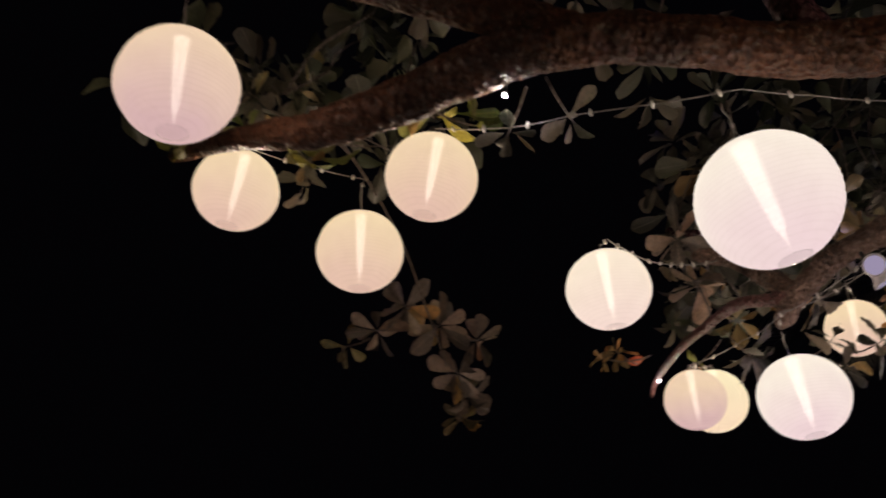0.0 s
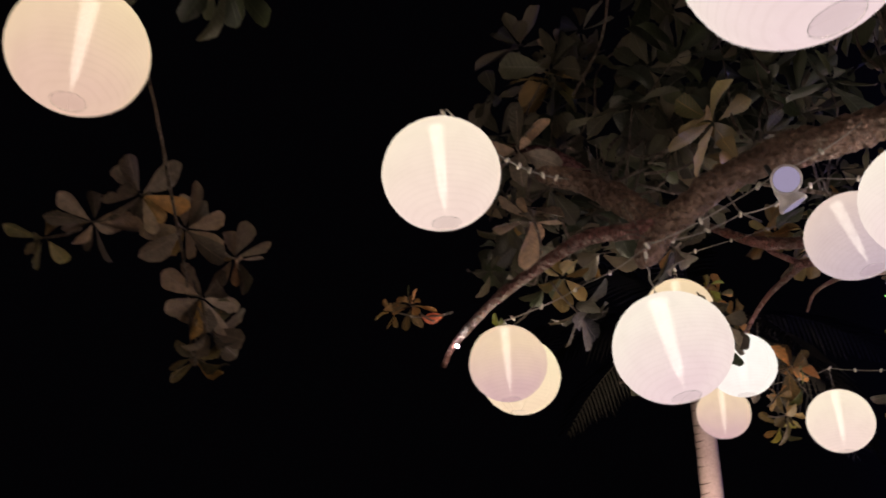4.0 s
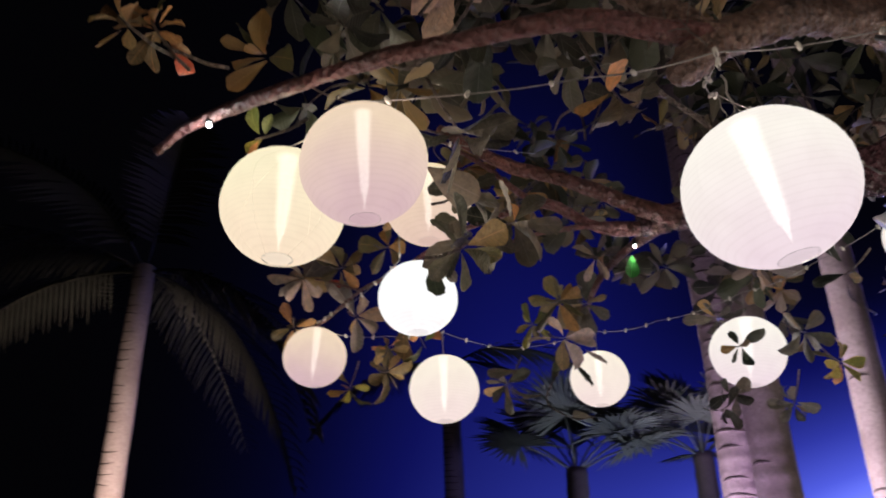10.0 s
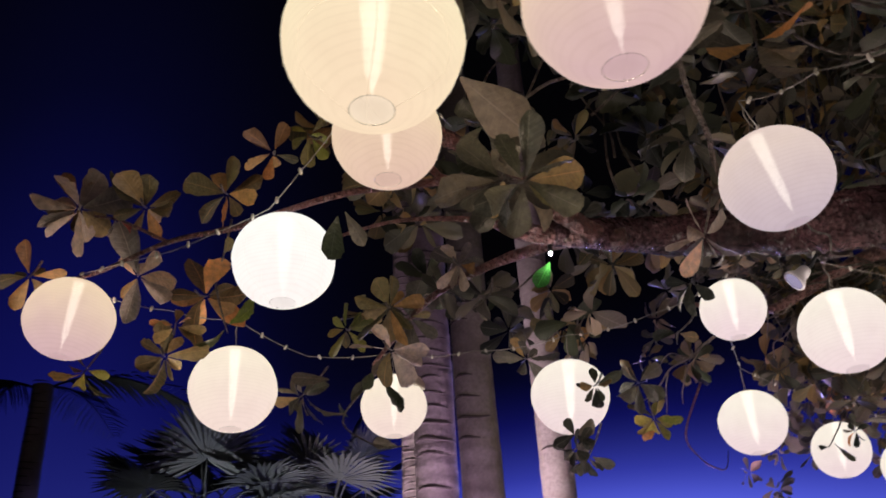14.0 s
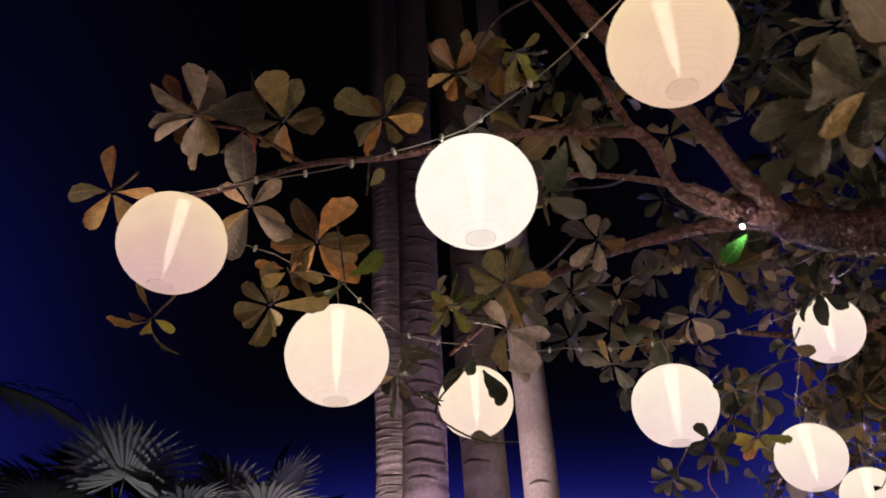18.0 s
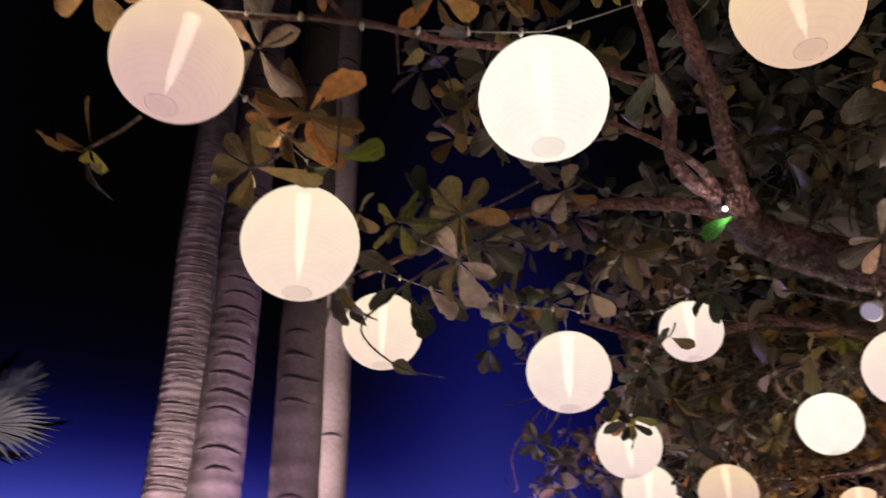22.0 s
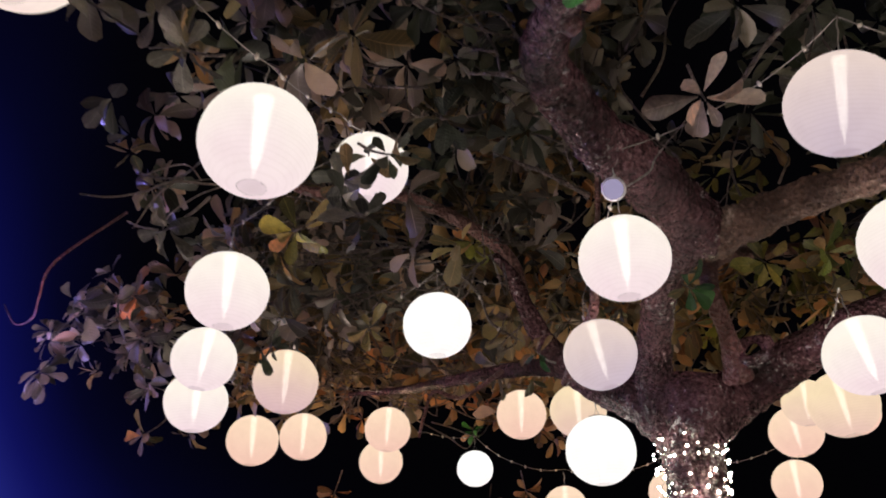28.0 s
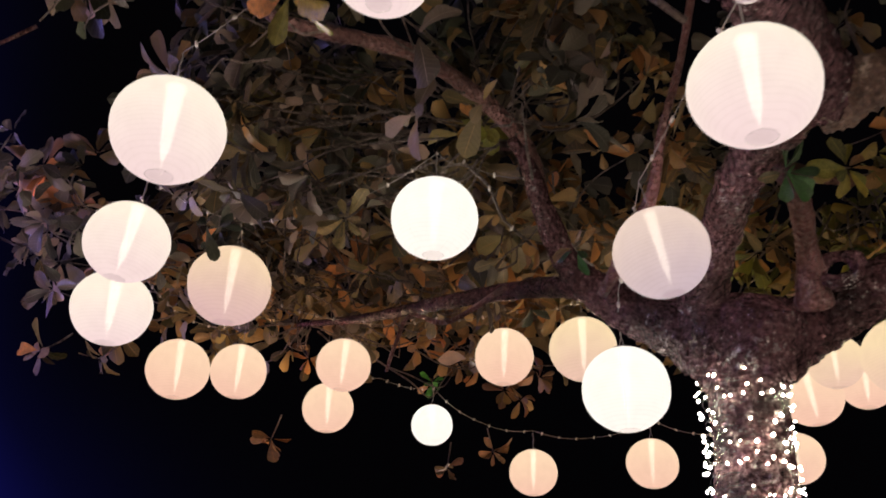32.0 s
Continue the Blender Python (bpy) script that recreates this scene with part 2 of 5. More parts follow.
SHADES = {
    "white": (shade_material("shade_white", (1.0, 0.97, 0.87), (1.0, 0.90, 0.83), 1.04, 0.06), (1.0, 0.86, 0.72), 1.3,
              "glowing bright white round nylon lantern hanging from a bead wire"),
    "glow": (shade_material("shade_glow", (1.0, 0.86, 0.54), (1.0, 0.76, 0.52), 0.97, 0.12), (1.0, 0.85, 0.62), 1.3,
             "glowing bright yellowish round nylon lantern hanging from a bead wire"),
    "blush": (shade_material("shade_blush", (1.0, 0.90, 0.75), (0.90, 0.70, 0.70), 0.97, 0.12), (1.0, 0.82, 0.69), 1.0,
              "glowing pale blush round nylon lantern hanging from a bead wire"),
    "ivory": (shade_material("shade_ivory", (1.0, 0.86, 0.66), (0.95, 0.74, 0.65), 0.97, 0.12), (1.0, 0.82, 0.62), 1.0,
              "glowing ivory round nylon lantern hanging from a bead wire"),
    "cream": (shade_material("shade_cream", (1.0, 0.78, 0.48), (0.86, 0.58, 0.46), 0.90, 0.12), (1.0, 0.78, 0.56), 1.0,
              "glowing cream round nylon lantern hanging from a bead wire"),
    "pink": (shade_material("shade_pink", (0.98, 0.74, 0.50), (0.76, 0.50, 0.50), 0.88, 0.12), (1.0, 0.78, 0.63), 0.9,
             "glowing pale pink round nylon lantern hanging from a bead wire"),
    "lilac": (shade_material("shade_lilac", (0.88, 0.70, 0.60), (0.66, 0.52, 0.57), 0.88, 0.12), (1.0, 0.80, 0.70), 0.7,
              "glowing dim lilac round nylon lantern hanging from a bead wire"),
    "peach": (shade_material("shade_peach", (1.0, 0.72, 0.49), (0.92, 0.57, 0.44), 0.94, 0.12), (1.0, 0.56, 0.32), 1.1,
              "glowing peach round nylon lantern hanging from a bead wire"),
}
# the closed bottom cap gets less light than its wall: painted into its glow
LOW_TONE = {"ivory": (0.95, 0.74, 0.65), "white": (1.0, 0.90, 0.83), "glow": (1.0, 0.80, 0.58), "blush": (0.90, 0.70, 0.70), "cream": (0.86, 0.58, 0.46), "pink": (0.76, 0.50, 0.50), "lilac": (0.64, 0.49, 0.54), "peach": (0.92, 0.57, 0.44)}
CAP_GLOW = {k: shade_material("cap_" + k, tuple(0.97 * v for v in c), tuple(0.93 * v for v in c), 0.97 if k in ("white", "glow") else 0.88, 0.05) for k, c in LOW_TONE.items()}


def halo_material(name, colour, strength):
    """A thin veil that imitates a lamp's light: it adds light and hides nothing behind it."""
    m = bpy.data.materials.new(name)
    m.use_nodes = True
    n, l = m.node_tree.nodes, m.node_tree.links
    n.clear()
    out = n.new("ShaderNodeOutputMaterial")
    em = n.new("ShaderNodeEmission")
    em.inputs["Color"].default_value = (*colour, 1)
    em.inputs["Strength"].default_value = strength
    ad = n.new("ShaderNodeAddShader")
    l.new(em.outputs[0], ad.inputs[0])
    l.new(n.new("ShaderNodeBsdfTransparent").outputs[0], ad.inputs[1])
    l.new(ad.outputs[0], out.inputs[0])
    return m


def glow_material(name, colour, strength):
    m = bpy.data.materials.new(name)
    m.use_nodes = True
    n, l = m.node_tree.nodes, m.node_tree.links
    n.clear()
    out = n.new("ShaderNodeOutputMaterial")
    em = n.new("ShaderNodeEmission")
    em.inputs["Color"].default_value = (*colour, 1)
    em.inputs["Strength"].default_value = strength
    l.new(em.outputs[0], out.inputs[0])
    return m


def plain_material(name, colour, rough=0.5, metal=0.0, vary=0.25, scale=30.0):
    m, n, l, b = material(name, rough)
    co = n.new("ShaderNodeTexCoord").outputs["Object"]
    v = ramp_node(n, l, noise_node(n, l, scale, 4, co), ((0.25, (1 - vary,) * 3), (0.75, (1, 1, 1))))
    l.new(mix_colour(n, l, 1.0, colour, v, "MULTIPLY"), b.inputs["Base Color"])
    b.inputs["Metallic"].default_value = metal
    return m


STREAK_GLOW = halo_material("lantern_light_streak", (1.0, 0.92, 0.74), 0.32)
FRAME_WIRE = plain_material("frame_wire", (0.10, 0.07, 0.05), 0.6)
WIRE = plain_material("wire_steel", (0.55, 0.50, 0.46), 0.5, 0.2)
CABLE = plain_material("clear_cable", (0.30, 0.27, 0.25), 0.35, 0.0)
BEAD = plain_material("bead_plastic", (0.72, 0.68, 0.62), 0.25, 0.0, 0.15)
FAIRY = glow_material("fairy_light_glow", (1.0, 0.95, 0.70), 90.0)
BULB_ON = glow_material("bulb_glow", (1.0, 0.98, 0.95), 30.0)
PLASTIC = plain_material("white_plastic", (0.70, 0.66, 0.70), 0.35, 0.0, 0.15)
LENS = glow_material("lamp_lens", (0.56, 0.48, 0.70), 0.55)
METAL = plain_material("dark_metal", (0.06, 0.06, 0.065), 0.45, 0.7)
STAGE = glow_material("stage_lamp_glow", (0.75, 0.80, 1.0), 25.0)

# helpers ---------------------------------------------------------------------
def mesh_of(name, verts, faces, mat, smooth=True):
    me = bpy.data.meshes.new(name)
    me.from_pydata(verts, [], faces)
    me.materials.append(mat)
    if smooth:
        me.polygons.foreach_set("use_smooth", [True] * len(me.polygons))
    me.update()
    return me


def part_of(name, me, parent, label="", kind=""):
    ob = new(name, me)
    ob.parent = parent
    return tagged(ob, label, "", "", kind)


def thing(name, place, label, category, group="", kind=""):
    ob = new(name)
    ob.location = place
    ob.empty_display_size = 0.1
    return tagged(ob, label, category, group, kind)


def spline(pts, step):
    """Smooth points and their extra values (radius) along a Catmull-Rom curve."""
    p = [np.array(q, float) for q in pts]
    p = [2 * p[0] - p[1]] + p + [2 * p[-1] - p[-2]]
    out = []
    for i in range(1, len(p) - 2):
        a, b, c, d = p[i - 1:i + 3]
        n = max(2, int(np.linalg.norm(c[:3] - b[:3]) / step))
        for k in range(n):
            t = k / n
            out.append(0.5 * (2 * b + (c - a) * t + (2 * a - 5 * b + 4 * c - d) * t * t + (3 * b - a - 3 * c + d) * t ** 3))
    out.append(p[-2])
    return out


def tube(pts, sides=8, rough=0.0, origin=(0, 0, 0), freq=9.0, caps=True):
    """A tube through rows of x, y, z, radius. rough: uneven bark, as a share of the radius."""
    verts, faces = [], []
    origin = np.array(origin, float)
    side = None
    n = len(pts)
    for i, q in enumerate(pts):
        d = pts[min(i + 1, n - 1)][:3] - pts[max(i - 1, 0)][:3]
        d = d / (np.linalg.norm(d) + 1e-9)
        if side is None:
            side = np.cross(d, (0.3, 0.5, 0.81) if abs(d[2]) < 0.9 else (1, 0, 0))
        side = side - d * (side @ d)
        side /= np.linalg.norm(side) + 1e-9
        up = np.cross(d, side)
        for k in range(sides):
            a = 2 * math.pi * k / sides
            o = math.cos(a) * side + math.sin(a) * up
            r = q[3]
            if rough:
                w = Vector(q[:3] + o * r)
                run = q[:3] @ d
                grain = Vector(o * 5.0 + d * (run * 9.0))
                r *= 1 + rough * (0.9 * noise.noise(w * freq) + 0.5 * noise.noise(w * freq * 2.7) + 0.45 * (0.5 - 2.2 * abs(noise.noise(w * freq * 4.3)))
                                  + 0.5 * (0.4 - 2 * abs(noise.noise(grain))) + 0.25 * noise.noise(w * freq * 9.0))
            verts.append(tuple(q[:3] + o * r - origin))
    for i in range(n - 1):
        for k in range(sides):
            a, b = i * sides + k, i * sides + (k + 1) % sides
            faces.append((a, b, b + sides, a + sides))
    if caps:
        faces.append(tuple(range(sides - 1, -1, -1)))
        faces.append(tuple(range((n - 1) * sides, n * sides)))
    return verts, faces


def joined(chunks):
    verts, faces = [], []
    for v, f in chunks:
        o = len(verts)
        verts += v
        faces += [tuple(i + o for i in g) for g in f]
    return verts, faces


def lathe(profile, sides, origin=(0, 0, 0), squash=None):
    """A body of turning about z from rows of radius, z."""
    verts, faces = [], []
    for r, z in profile:
        for k in range(sides):
            a = 2 * math.pi * k / sides
            s = squash(a, z) if squash else 1.0
            verts.append((origin[0] + r * s * math.cos(a), origin[1] + r * s * math.sin(a), origin[2] + z))
    for i in range(len(profile) - 1):
        for k in range(sides):
            a, b = i * sides + k, i * sides + (k + 1) % sides
            faces.append((a, b, b + sides, a + sides))
    return verts, faces


# ground ----------------------------------------------------------------------
def ground():
    m, n, l, b = material("dark_lawn", 0.9)
    co = n.new("ShaderNodeTexCoord").outputs["Object"]
    l.new(ramp_node(n, l, noise_node(n, l, 3.0, 6, co), ((0.3, (0.02, 0.03, 0.012)), (0.7, (0.06, 0.07, 0.03)))), b.inputs["Base Color"])
    l.new(bump_node(n, l, noise_node(n, l, 60.0, 4, co), 0.6, 0.02), b.inputs["Normal"])
    bm = bmesh.new()
    bmesh.ops.create_grid(bm, x_segments=60, y_segments=60, size=400)
    for v in bm.verts:
        d = math.hypot(v.co.x, v.co.y)
        v.co.z = 0.0 if d < 15 else 0.15 * noise.noise(v.co * 0.08)
    me = bpy.data.meshes.new("ground")
    bm.to_mesh(me)
    me.materials.append(m)
    tagged(new("ground", me), "dark lawn round the tree at night", "lawn", "", "structure")


ground()

# the almond tree: trunk, limbs, branches --------------------------------------
tree = thing("almond_tree", (2.23, 1.13, 0), "old sea almond tree with spreading limbs hung with lanterns", "tree")
TREE_AT = np.array((2.23, 1.13, 0.0))


LIMB_LINES = []


def limb(name, pts, rough=0.17, sides=36, step=0.011, mat=None, label=""):
    if name == "limb" or pts[0][3] > 0.03:
        LIMB_LINES.append(pts)
    v, f = tube(spline(pts, step), sides, rough, TREE_AT)
    return part_of(name, mesh_of(name, v, f, mat or BARK), tree, label)


limb("trunk", [(2.26, 1.11, -0.05, 0.29), (2.25, 1.12, 0.25, 0.21), (2.24, 1.13, 1.0, 0.138), (2.23, 1.14, 1.8, 0.128),
               (2.22, 1.15, 2.2, 0.122), (2.215, 1.155, 2.34, 0.128), (2.20, 1.16, 2.44, 0.148), (2.17, 1.17, 2.56, 0.17), (2.16, 1.18, 2.62, 0.13)], 0.09, 48, 0.012, None, "thick trunk with furrowed grey-brown bark")
limb("limb", [(2.24, 1.12, 2.40, 0.13), (2.34, 1.22, 2.60, 0.086), (2.32, 1.48, 2.73, 0.066), (2.275, 1.76, 2.81, 0.064), (2.20, 1.98, 2.86, 0.078), (2.16, 2.06, 2.88, 0.07)])
limb("limb", [(2.13, 1.98, 2.87, 0.102), (2.3, 2.25, 2.95, 0.094), (2.47, 2.5, 3.01, 0.083), (2.57, 2.8, 3.05, 0.066), (2.50, 3.08, 3.02, 0.05), (2.44, 3.24, 2.99, 0.042)])
limb("limb", [(2.15, 1.98, 2.85, 0.08), (1.85, 2.15, 2.88, 0.054), (1.55, 2.40, 2.84, 0.046), (1.42, 2.54, 2.83, 0.045), (1.31, 2.66, 2.80, 0.040), (1.24, 2.76, 2.745, 0.037), (1.195, 2.82, 2.695, 0.036), (1.175, 2.86, 2.655, 0.034), (1.165, 2.875, 2.63, 0.026), (1.16, 2.88, 2.615, 0.008)], 0.30, 40, 0.008, LIT_FORK_BARK, "knobbly limb end where lanterns are tied, their light painted into its bark")
limb("branch", [(1.21, 2.79, 2.72, 0.030), (1.15, 2.87, 2.725, 0.026), (1.08, 3.04, 2.77, 0.021), (1.02, 3.25, 2.76, 0.019), (0.97, 3.47, 2.745, 0.017), (0.95, 3.86, 2.725, 0.013), (0.94, 3.99, 2.67, 0.010)], 0.22, 16, 0.012, TWIG)
limb("branch", [(1.20, 2.80, 2.72, 0.032), (1.17, 2.89, 2.80, 0.036), (1.13, 2.96, 2.89, 0.036), (1.05, 3.01, 2.95, 0.034), (0.97, 3.05, 2.975, 0.028), (0.94, 3.06, 2.98, 0.012)], 0.36, 28, 0.008, LIT_FORK_BARK)
limb("branch", [(1.12, 2.98, 2.90, 0.03), (1.05, 3.02, 3.0, 0.026), (0.98, 3.08, 3.08, 0.02), (0.9, 3.2, 3.16, 0.012)], 0.3, 16, 0.012)
# dry fibres at the broken end of the stump and round the knob
FIB = random.Random(5)
for k in range(26):
    a = Vector((1.13, 2.95, 2.91)) + Vector((FIB.gauss(0, 0.05), FIB.gauss(0, 0.04), FIB.gauss(0, 0.025))) if k < 18 else Vector((1.18, 2.83, 2.70)) + Vector((FIB.gauss(0, 0.02), FIB.gauss(0, 0.02), FIB.gauss(0, 0.02)))
    b = a + Vector((FIB.gauss(-0.02, 0.05), FIB.gauss(0.0, 0.05), FIB.gauss(0.01, 0.035)))
    limb("fibre", [(*a, 0.0022), (*((a + b) / 2 + Vector((0, 0, FIB.gauss(0.008, 0.012)))), 0.0018), (*b, 0.0008)], 0.1, 5, 0.02, GREY_TWIG)
limb("limb", [(2.2, 1.16, 2.42, 0.135), (1.96, 1.17, 2.56, 0.10), (1.79, 1.31, 2.63, 0.085), (1.58, 1.43, 2.70, 0.078), (1.3, 1.51, 2.785, 0.072), (1.12, 1.545, 2.82, 0.055)])
limb("limb", [(1.42, 1.48, 2.75, 0.066), (1.2, 1.53, 2.81, 0.069), (0.8, 1.6, 2.84, 0.062), (0.4, 1.60, 2.88, 0.06),
              (0.15, 1.66, 2.875, 0.062), (-0.13, 1.83, 2.86, 0.06), (-0.36, 1.95, 2.86, 0.05), (-0.62, 2.15, 2.96, 0.035), (-0.9, 2.4, 3.05, 0.02)], rough=0.16, mat=WARM_LIT_BARK, label="heavy limb with bark reddened by painted lantern light, and pale lichen")
limb("branch", [(0.3, 1.62, 2.91, 0.05), (0.05, 1.62, 2.98, 0.045), (-0.2, 1.62, 3.06, 0.04), (-0.6, 1.7, 3.25, 0.03), (-1.0, 1.9, 3.5, 0.02)], mat=WARM_LIT_BARK)
limb("branch", [(0.85, 1.6, 2.86, 0.05), (0.78, 1.58, 3.0, 0.04), (0.76, 1.6, 3.2, 0.035), (0.7, 1.7, 3.6, 0.025)])
limb("limb", [(2.23, 1.14, 2.40, 0.13), (2.40, 1.08, 2.56, 0.10), (2.60, 1.05, 2.67, 0.075), (2.76, 1.08, 2.80, 0.055), (2.85, 1.2, 2.95, 0.042), (2.9, 1.27, 3.10, 0.030), (2.96, 1.38, 3.16, 0.02)])
LOW_BRANCH = [(2.87, 1.22, 3.04, 0.030), (2.905, 1.256, 3.185, 0.032), (3.027, 1.423, 3.265, 0.030), (3.251, 1.638, 3.336, 0.028), (3.418, 1.775, 3.308, 0.026), (3.63, 1.92, 3.275, 0.022), (3.74, 2.02, 3.335, 0.018), (3.95, 2.2, 3.45, 0.010)]
limb("branch", LOW_BRANCH, 0.2, 14, 0.014, RED_TWIG, "bare reddish-brown branch below the leaves")
limb("branch", [(2.6, 1.13, 2.68, 0.06), (2.85, 0.95, 2.78, 0.04), (3.3, 0.6, 2.86, 0.03), (3.7, 0.2, 2.95, 0.022), (4.2, -0.3, 3.1, 0.012)])
limb("branch", [(2.02, 1.30, 2.56, 0.06), (2.05, 1.42, 2.70, 0.036), (2.10, 1.56, 2.84, 0.034), (2.06, 1.3, 3.06, 0.036), (1.9, 0.85, 3.3, 0.036), (1.5, 0.4, 3.5, 0.028)], 0.14, 20, 0.012, TWIG)
limb("branch", [(2.44, 3.14, 2.97, 0.032), (2.47, 3.31, 3.0, 0.024), (2.455, 3.42, 3.05, 0.021), (2.37, 3.52, 3.11, 0.019), (2.33, 3.61, 3.13, 0.017)], 0.15, 9, 0.02, TWIG)
limb("branch", [(2.345, 3.57, 3.125, 0.014), (2.39, 3.85, 3.12, 0.011), (2.44, 4.05, 3.09, 0.010), (2.5, 4.23, 3.06, 0.010), (2.57, 4.45, 3.05, 0.008), (2.68, 4.7, 3.0, 0.006), (2.76, 4.85, 3.02, 0.004)], 0.15, 8, 0.02, TWIG)
limb("branch", [(2.345, 3.59, 3.13, 0.014), (2.29, 3.68, 3.22, 0.011), (2.27, 3.73, 3.28, 0.010), (2.2, 3.9, 3.42, 0.006)], 0.15, 8, 0.02, TWIG)
limb("branch", [(2.44, 3.1, 2.97, 0.036), (2.38, 3.25, 3.05, 0.03), (2.28, 3.43, 3.14, 0.028), (2.2, 3.64, 3.23, 0.025), (2.12, 3.85, 3.4, 0.018)], 0.18, 10, 0.02, TWIG)
limb("branch", [(2.45, 3.2, 2.98, 0.02), (2.42, 3.4, 3.02, 0.012), (2.5, 3.7, 3.08, 0.008), (2.65, 3.95, 3.1, 0.005)], 0.15, 8, 0.02, TWIG)
limb("branch", [(2.57, 4.45, 3.05, 0.006), (2.55, 4.6, 3.12, 0.005), (2.6, 4.7, 3.17, 0.004)], 0.1, 7, 0.02, TWIG)
limb("branch", [(2.47, 3.0, 2.99, 0.03), (2.62, 3.2, 3.05, 0.022), (2.85, 3.42, 3.08, 0.017), (3.11, 3.6, 3.08, 0.013), (3.5, 3.8, 2.99, 0.007)], 0.15, 8, 0.03, TWIG)
# bare grey twigs on the side of the crown towards the path
BARE_TWIGS = []


def bare_twig(*pts):
    BARE_TWIGS.append(pts)
    limb("twig", pts, 0.12, 6, 0.02, PALE_TWIG)


bare_twig((3.723, 2.213, 3.175, 0.0055), (3.781, 2.257, 3.150, 0.0052), (3.837, 2.298, 3.120, 0.0048), (3.963, 2.360, 3.112, 0.0045), (4.048, 2.396, 3.062, 0.0042), (4.141, 2.441, 3.028, 0.0038), (4.228, 2.497, 3.020, 0.0035))
bare_twig((3.943, 2.378, 3.097, 0.0035), (4.005, 2.379, 3.050, 0.0031), (4.033, 2.378, 3.010, 0.0027), (4.056, 2.376, 2.969, 0.0024), (4.082, 2.375, 2.929, 0.0020))
bare_twig((3.777, 2.263, 3.145, 0.0040), (3.828, 2.283, 3.110, 0.0035), (3.885, 2.304, 3.078, 0.0030), (3.983, 2.313, 3.007, 0.0025), (4.001, 2.316, 2.948, 0.0020))
bare_twig((3.874, 2.315, 3.129, 0.0030), (3.904, 2.356, 3.170, 0.0027), (3.949, 2.379, 3.169, 0.0025), (4.035, 2.395, 3.138, 0.0023), (4.061, 2.403, 3.111, 0.0020))
bare_twig((3.498, 1.924, 3.227, 0.0045), (3.563, 1.939, 3.209, 0.0040), (3.617, 1.975, 3.237, 0.0035), (3.660, 1.974, 3.191, 0.0030), (3.703, 1.971, 3.143, 0.0025))
bare_twig((3.626, 1.955, 3.251, 0.0025), (3.606, 1.943, 3.174, 0.0020), (3.585, 1.928, 3.089, 0.0015))
bare_twig((3.691, 1.831, 3.205, 0.0045), (3.779, 1.852, 3.181, 0.0038), (3.827, 1.877, 3.179, 0.0032), (3.870, 1.873, 3.116, 0.0025))
bare_twig((3.523, 0.477, 3.703, 0.0080), (3.689, 0.570, 3.704, 0.0072), (3.852, 0.648, 3.674, 0.0064), (3.967, 0.711, 3.628, 0.0056), (4.125, 0.760, 3.538, 0.0048), (4.358, 0.856, 3.524, 0.0040))
bare_twig((3.961, 0.728, 3.618, 0.0050), (4.041, 0.749, 3.578, 0.0040), (4.122, 0.761, 3.518, 0.0030))
bare_twig((3.028, 1.420, 3.260, 0.0040), (3.022, 1.460, 3.307, 0.0033), (3.059, 1.510, 3.360, 0.0027), (3.098, 1.539, 3.370, 0.0020))
limb("branch", [(2.9, 1.25, 3.1, 0.03), (2.95, 1.1, 3.3, 0.022), (3.2, 0.8, 3.5, 0.016)], 0.15, 8, 0.03, TWIG)

# a slim side branch, cut short at its foot
limb("branch", [(2.685, 1.51, 2.52, 0.014), (2.65, 1.55, 2.57, 0.019), (2.60, 1.60, 2.66, 0.021), (2.54, 1.68, 2.76, 0.020), (2.52, 1.85, 2.87, 0.012), (2.485, 2.05, 2.97, 0.010), (2.47, 2.25, 3.08, 0.008), (2.50, 2.45, 3.2, 0.006)], 0.25, 14, 0.012, TWIG)

# an old knot hole where a limb was lost, and a curled dry vine
KNOT_AT = Vector((1.96, 1.32, 2.63)) - Vector(TREE_AT)
ring = [np.array((0.055 * math.cos(a), 0.042 * math.sin(a), 0.008 * math.sin(2 * a), 0.022 + 0.006 * math.sin(3 * a))) for a in np.linspace(0, 2 * math.pi, 22)]
kv, kf = tube(ring, 9, 0.25, freq=30.0, caps=False)
knot_ob = part_of("knot_hole", mesh_of("knot_hole", kv, kf, BARK), tree, "swollen bark ring round an old knot")
knot_ob.matrix_basis = Matrix.Translation(KNOT_AT + Vector((0.0, 0.075, 0.01))) @ Vector((0.25, 0.9, -0.1)).to_track_quat("Z", "Y").to_matrix().to_4x4()
limb("vine", [(4.35, 2.05, 3.2, 0.006), (4.6, 2.1, 2.98, 0.005), (4.72, 2.0, 2.88, 0.004), (4.83, 1.88, 2.85, 0.004), (5.05, 1.72, 2.9, 0.0035), (5.24, 1.6, 3.06, 0.003)], 0.1, 6, 0.03, TWIG)
limb("vine", [(3.0, 1.05, 2.74, 0.012), (3.25, 0.75, 2.72, 0.010), (3.42, 0.62, 2.80, 0.010), (3.5, 0.5, 2.72, 0.009), (3.55, 0.42, 2.62, 0.007)], 0.12, 7, 0.03, TWIG)

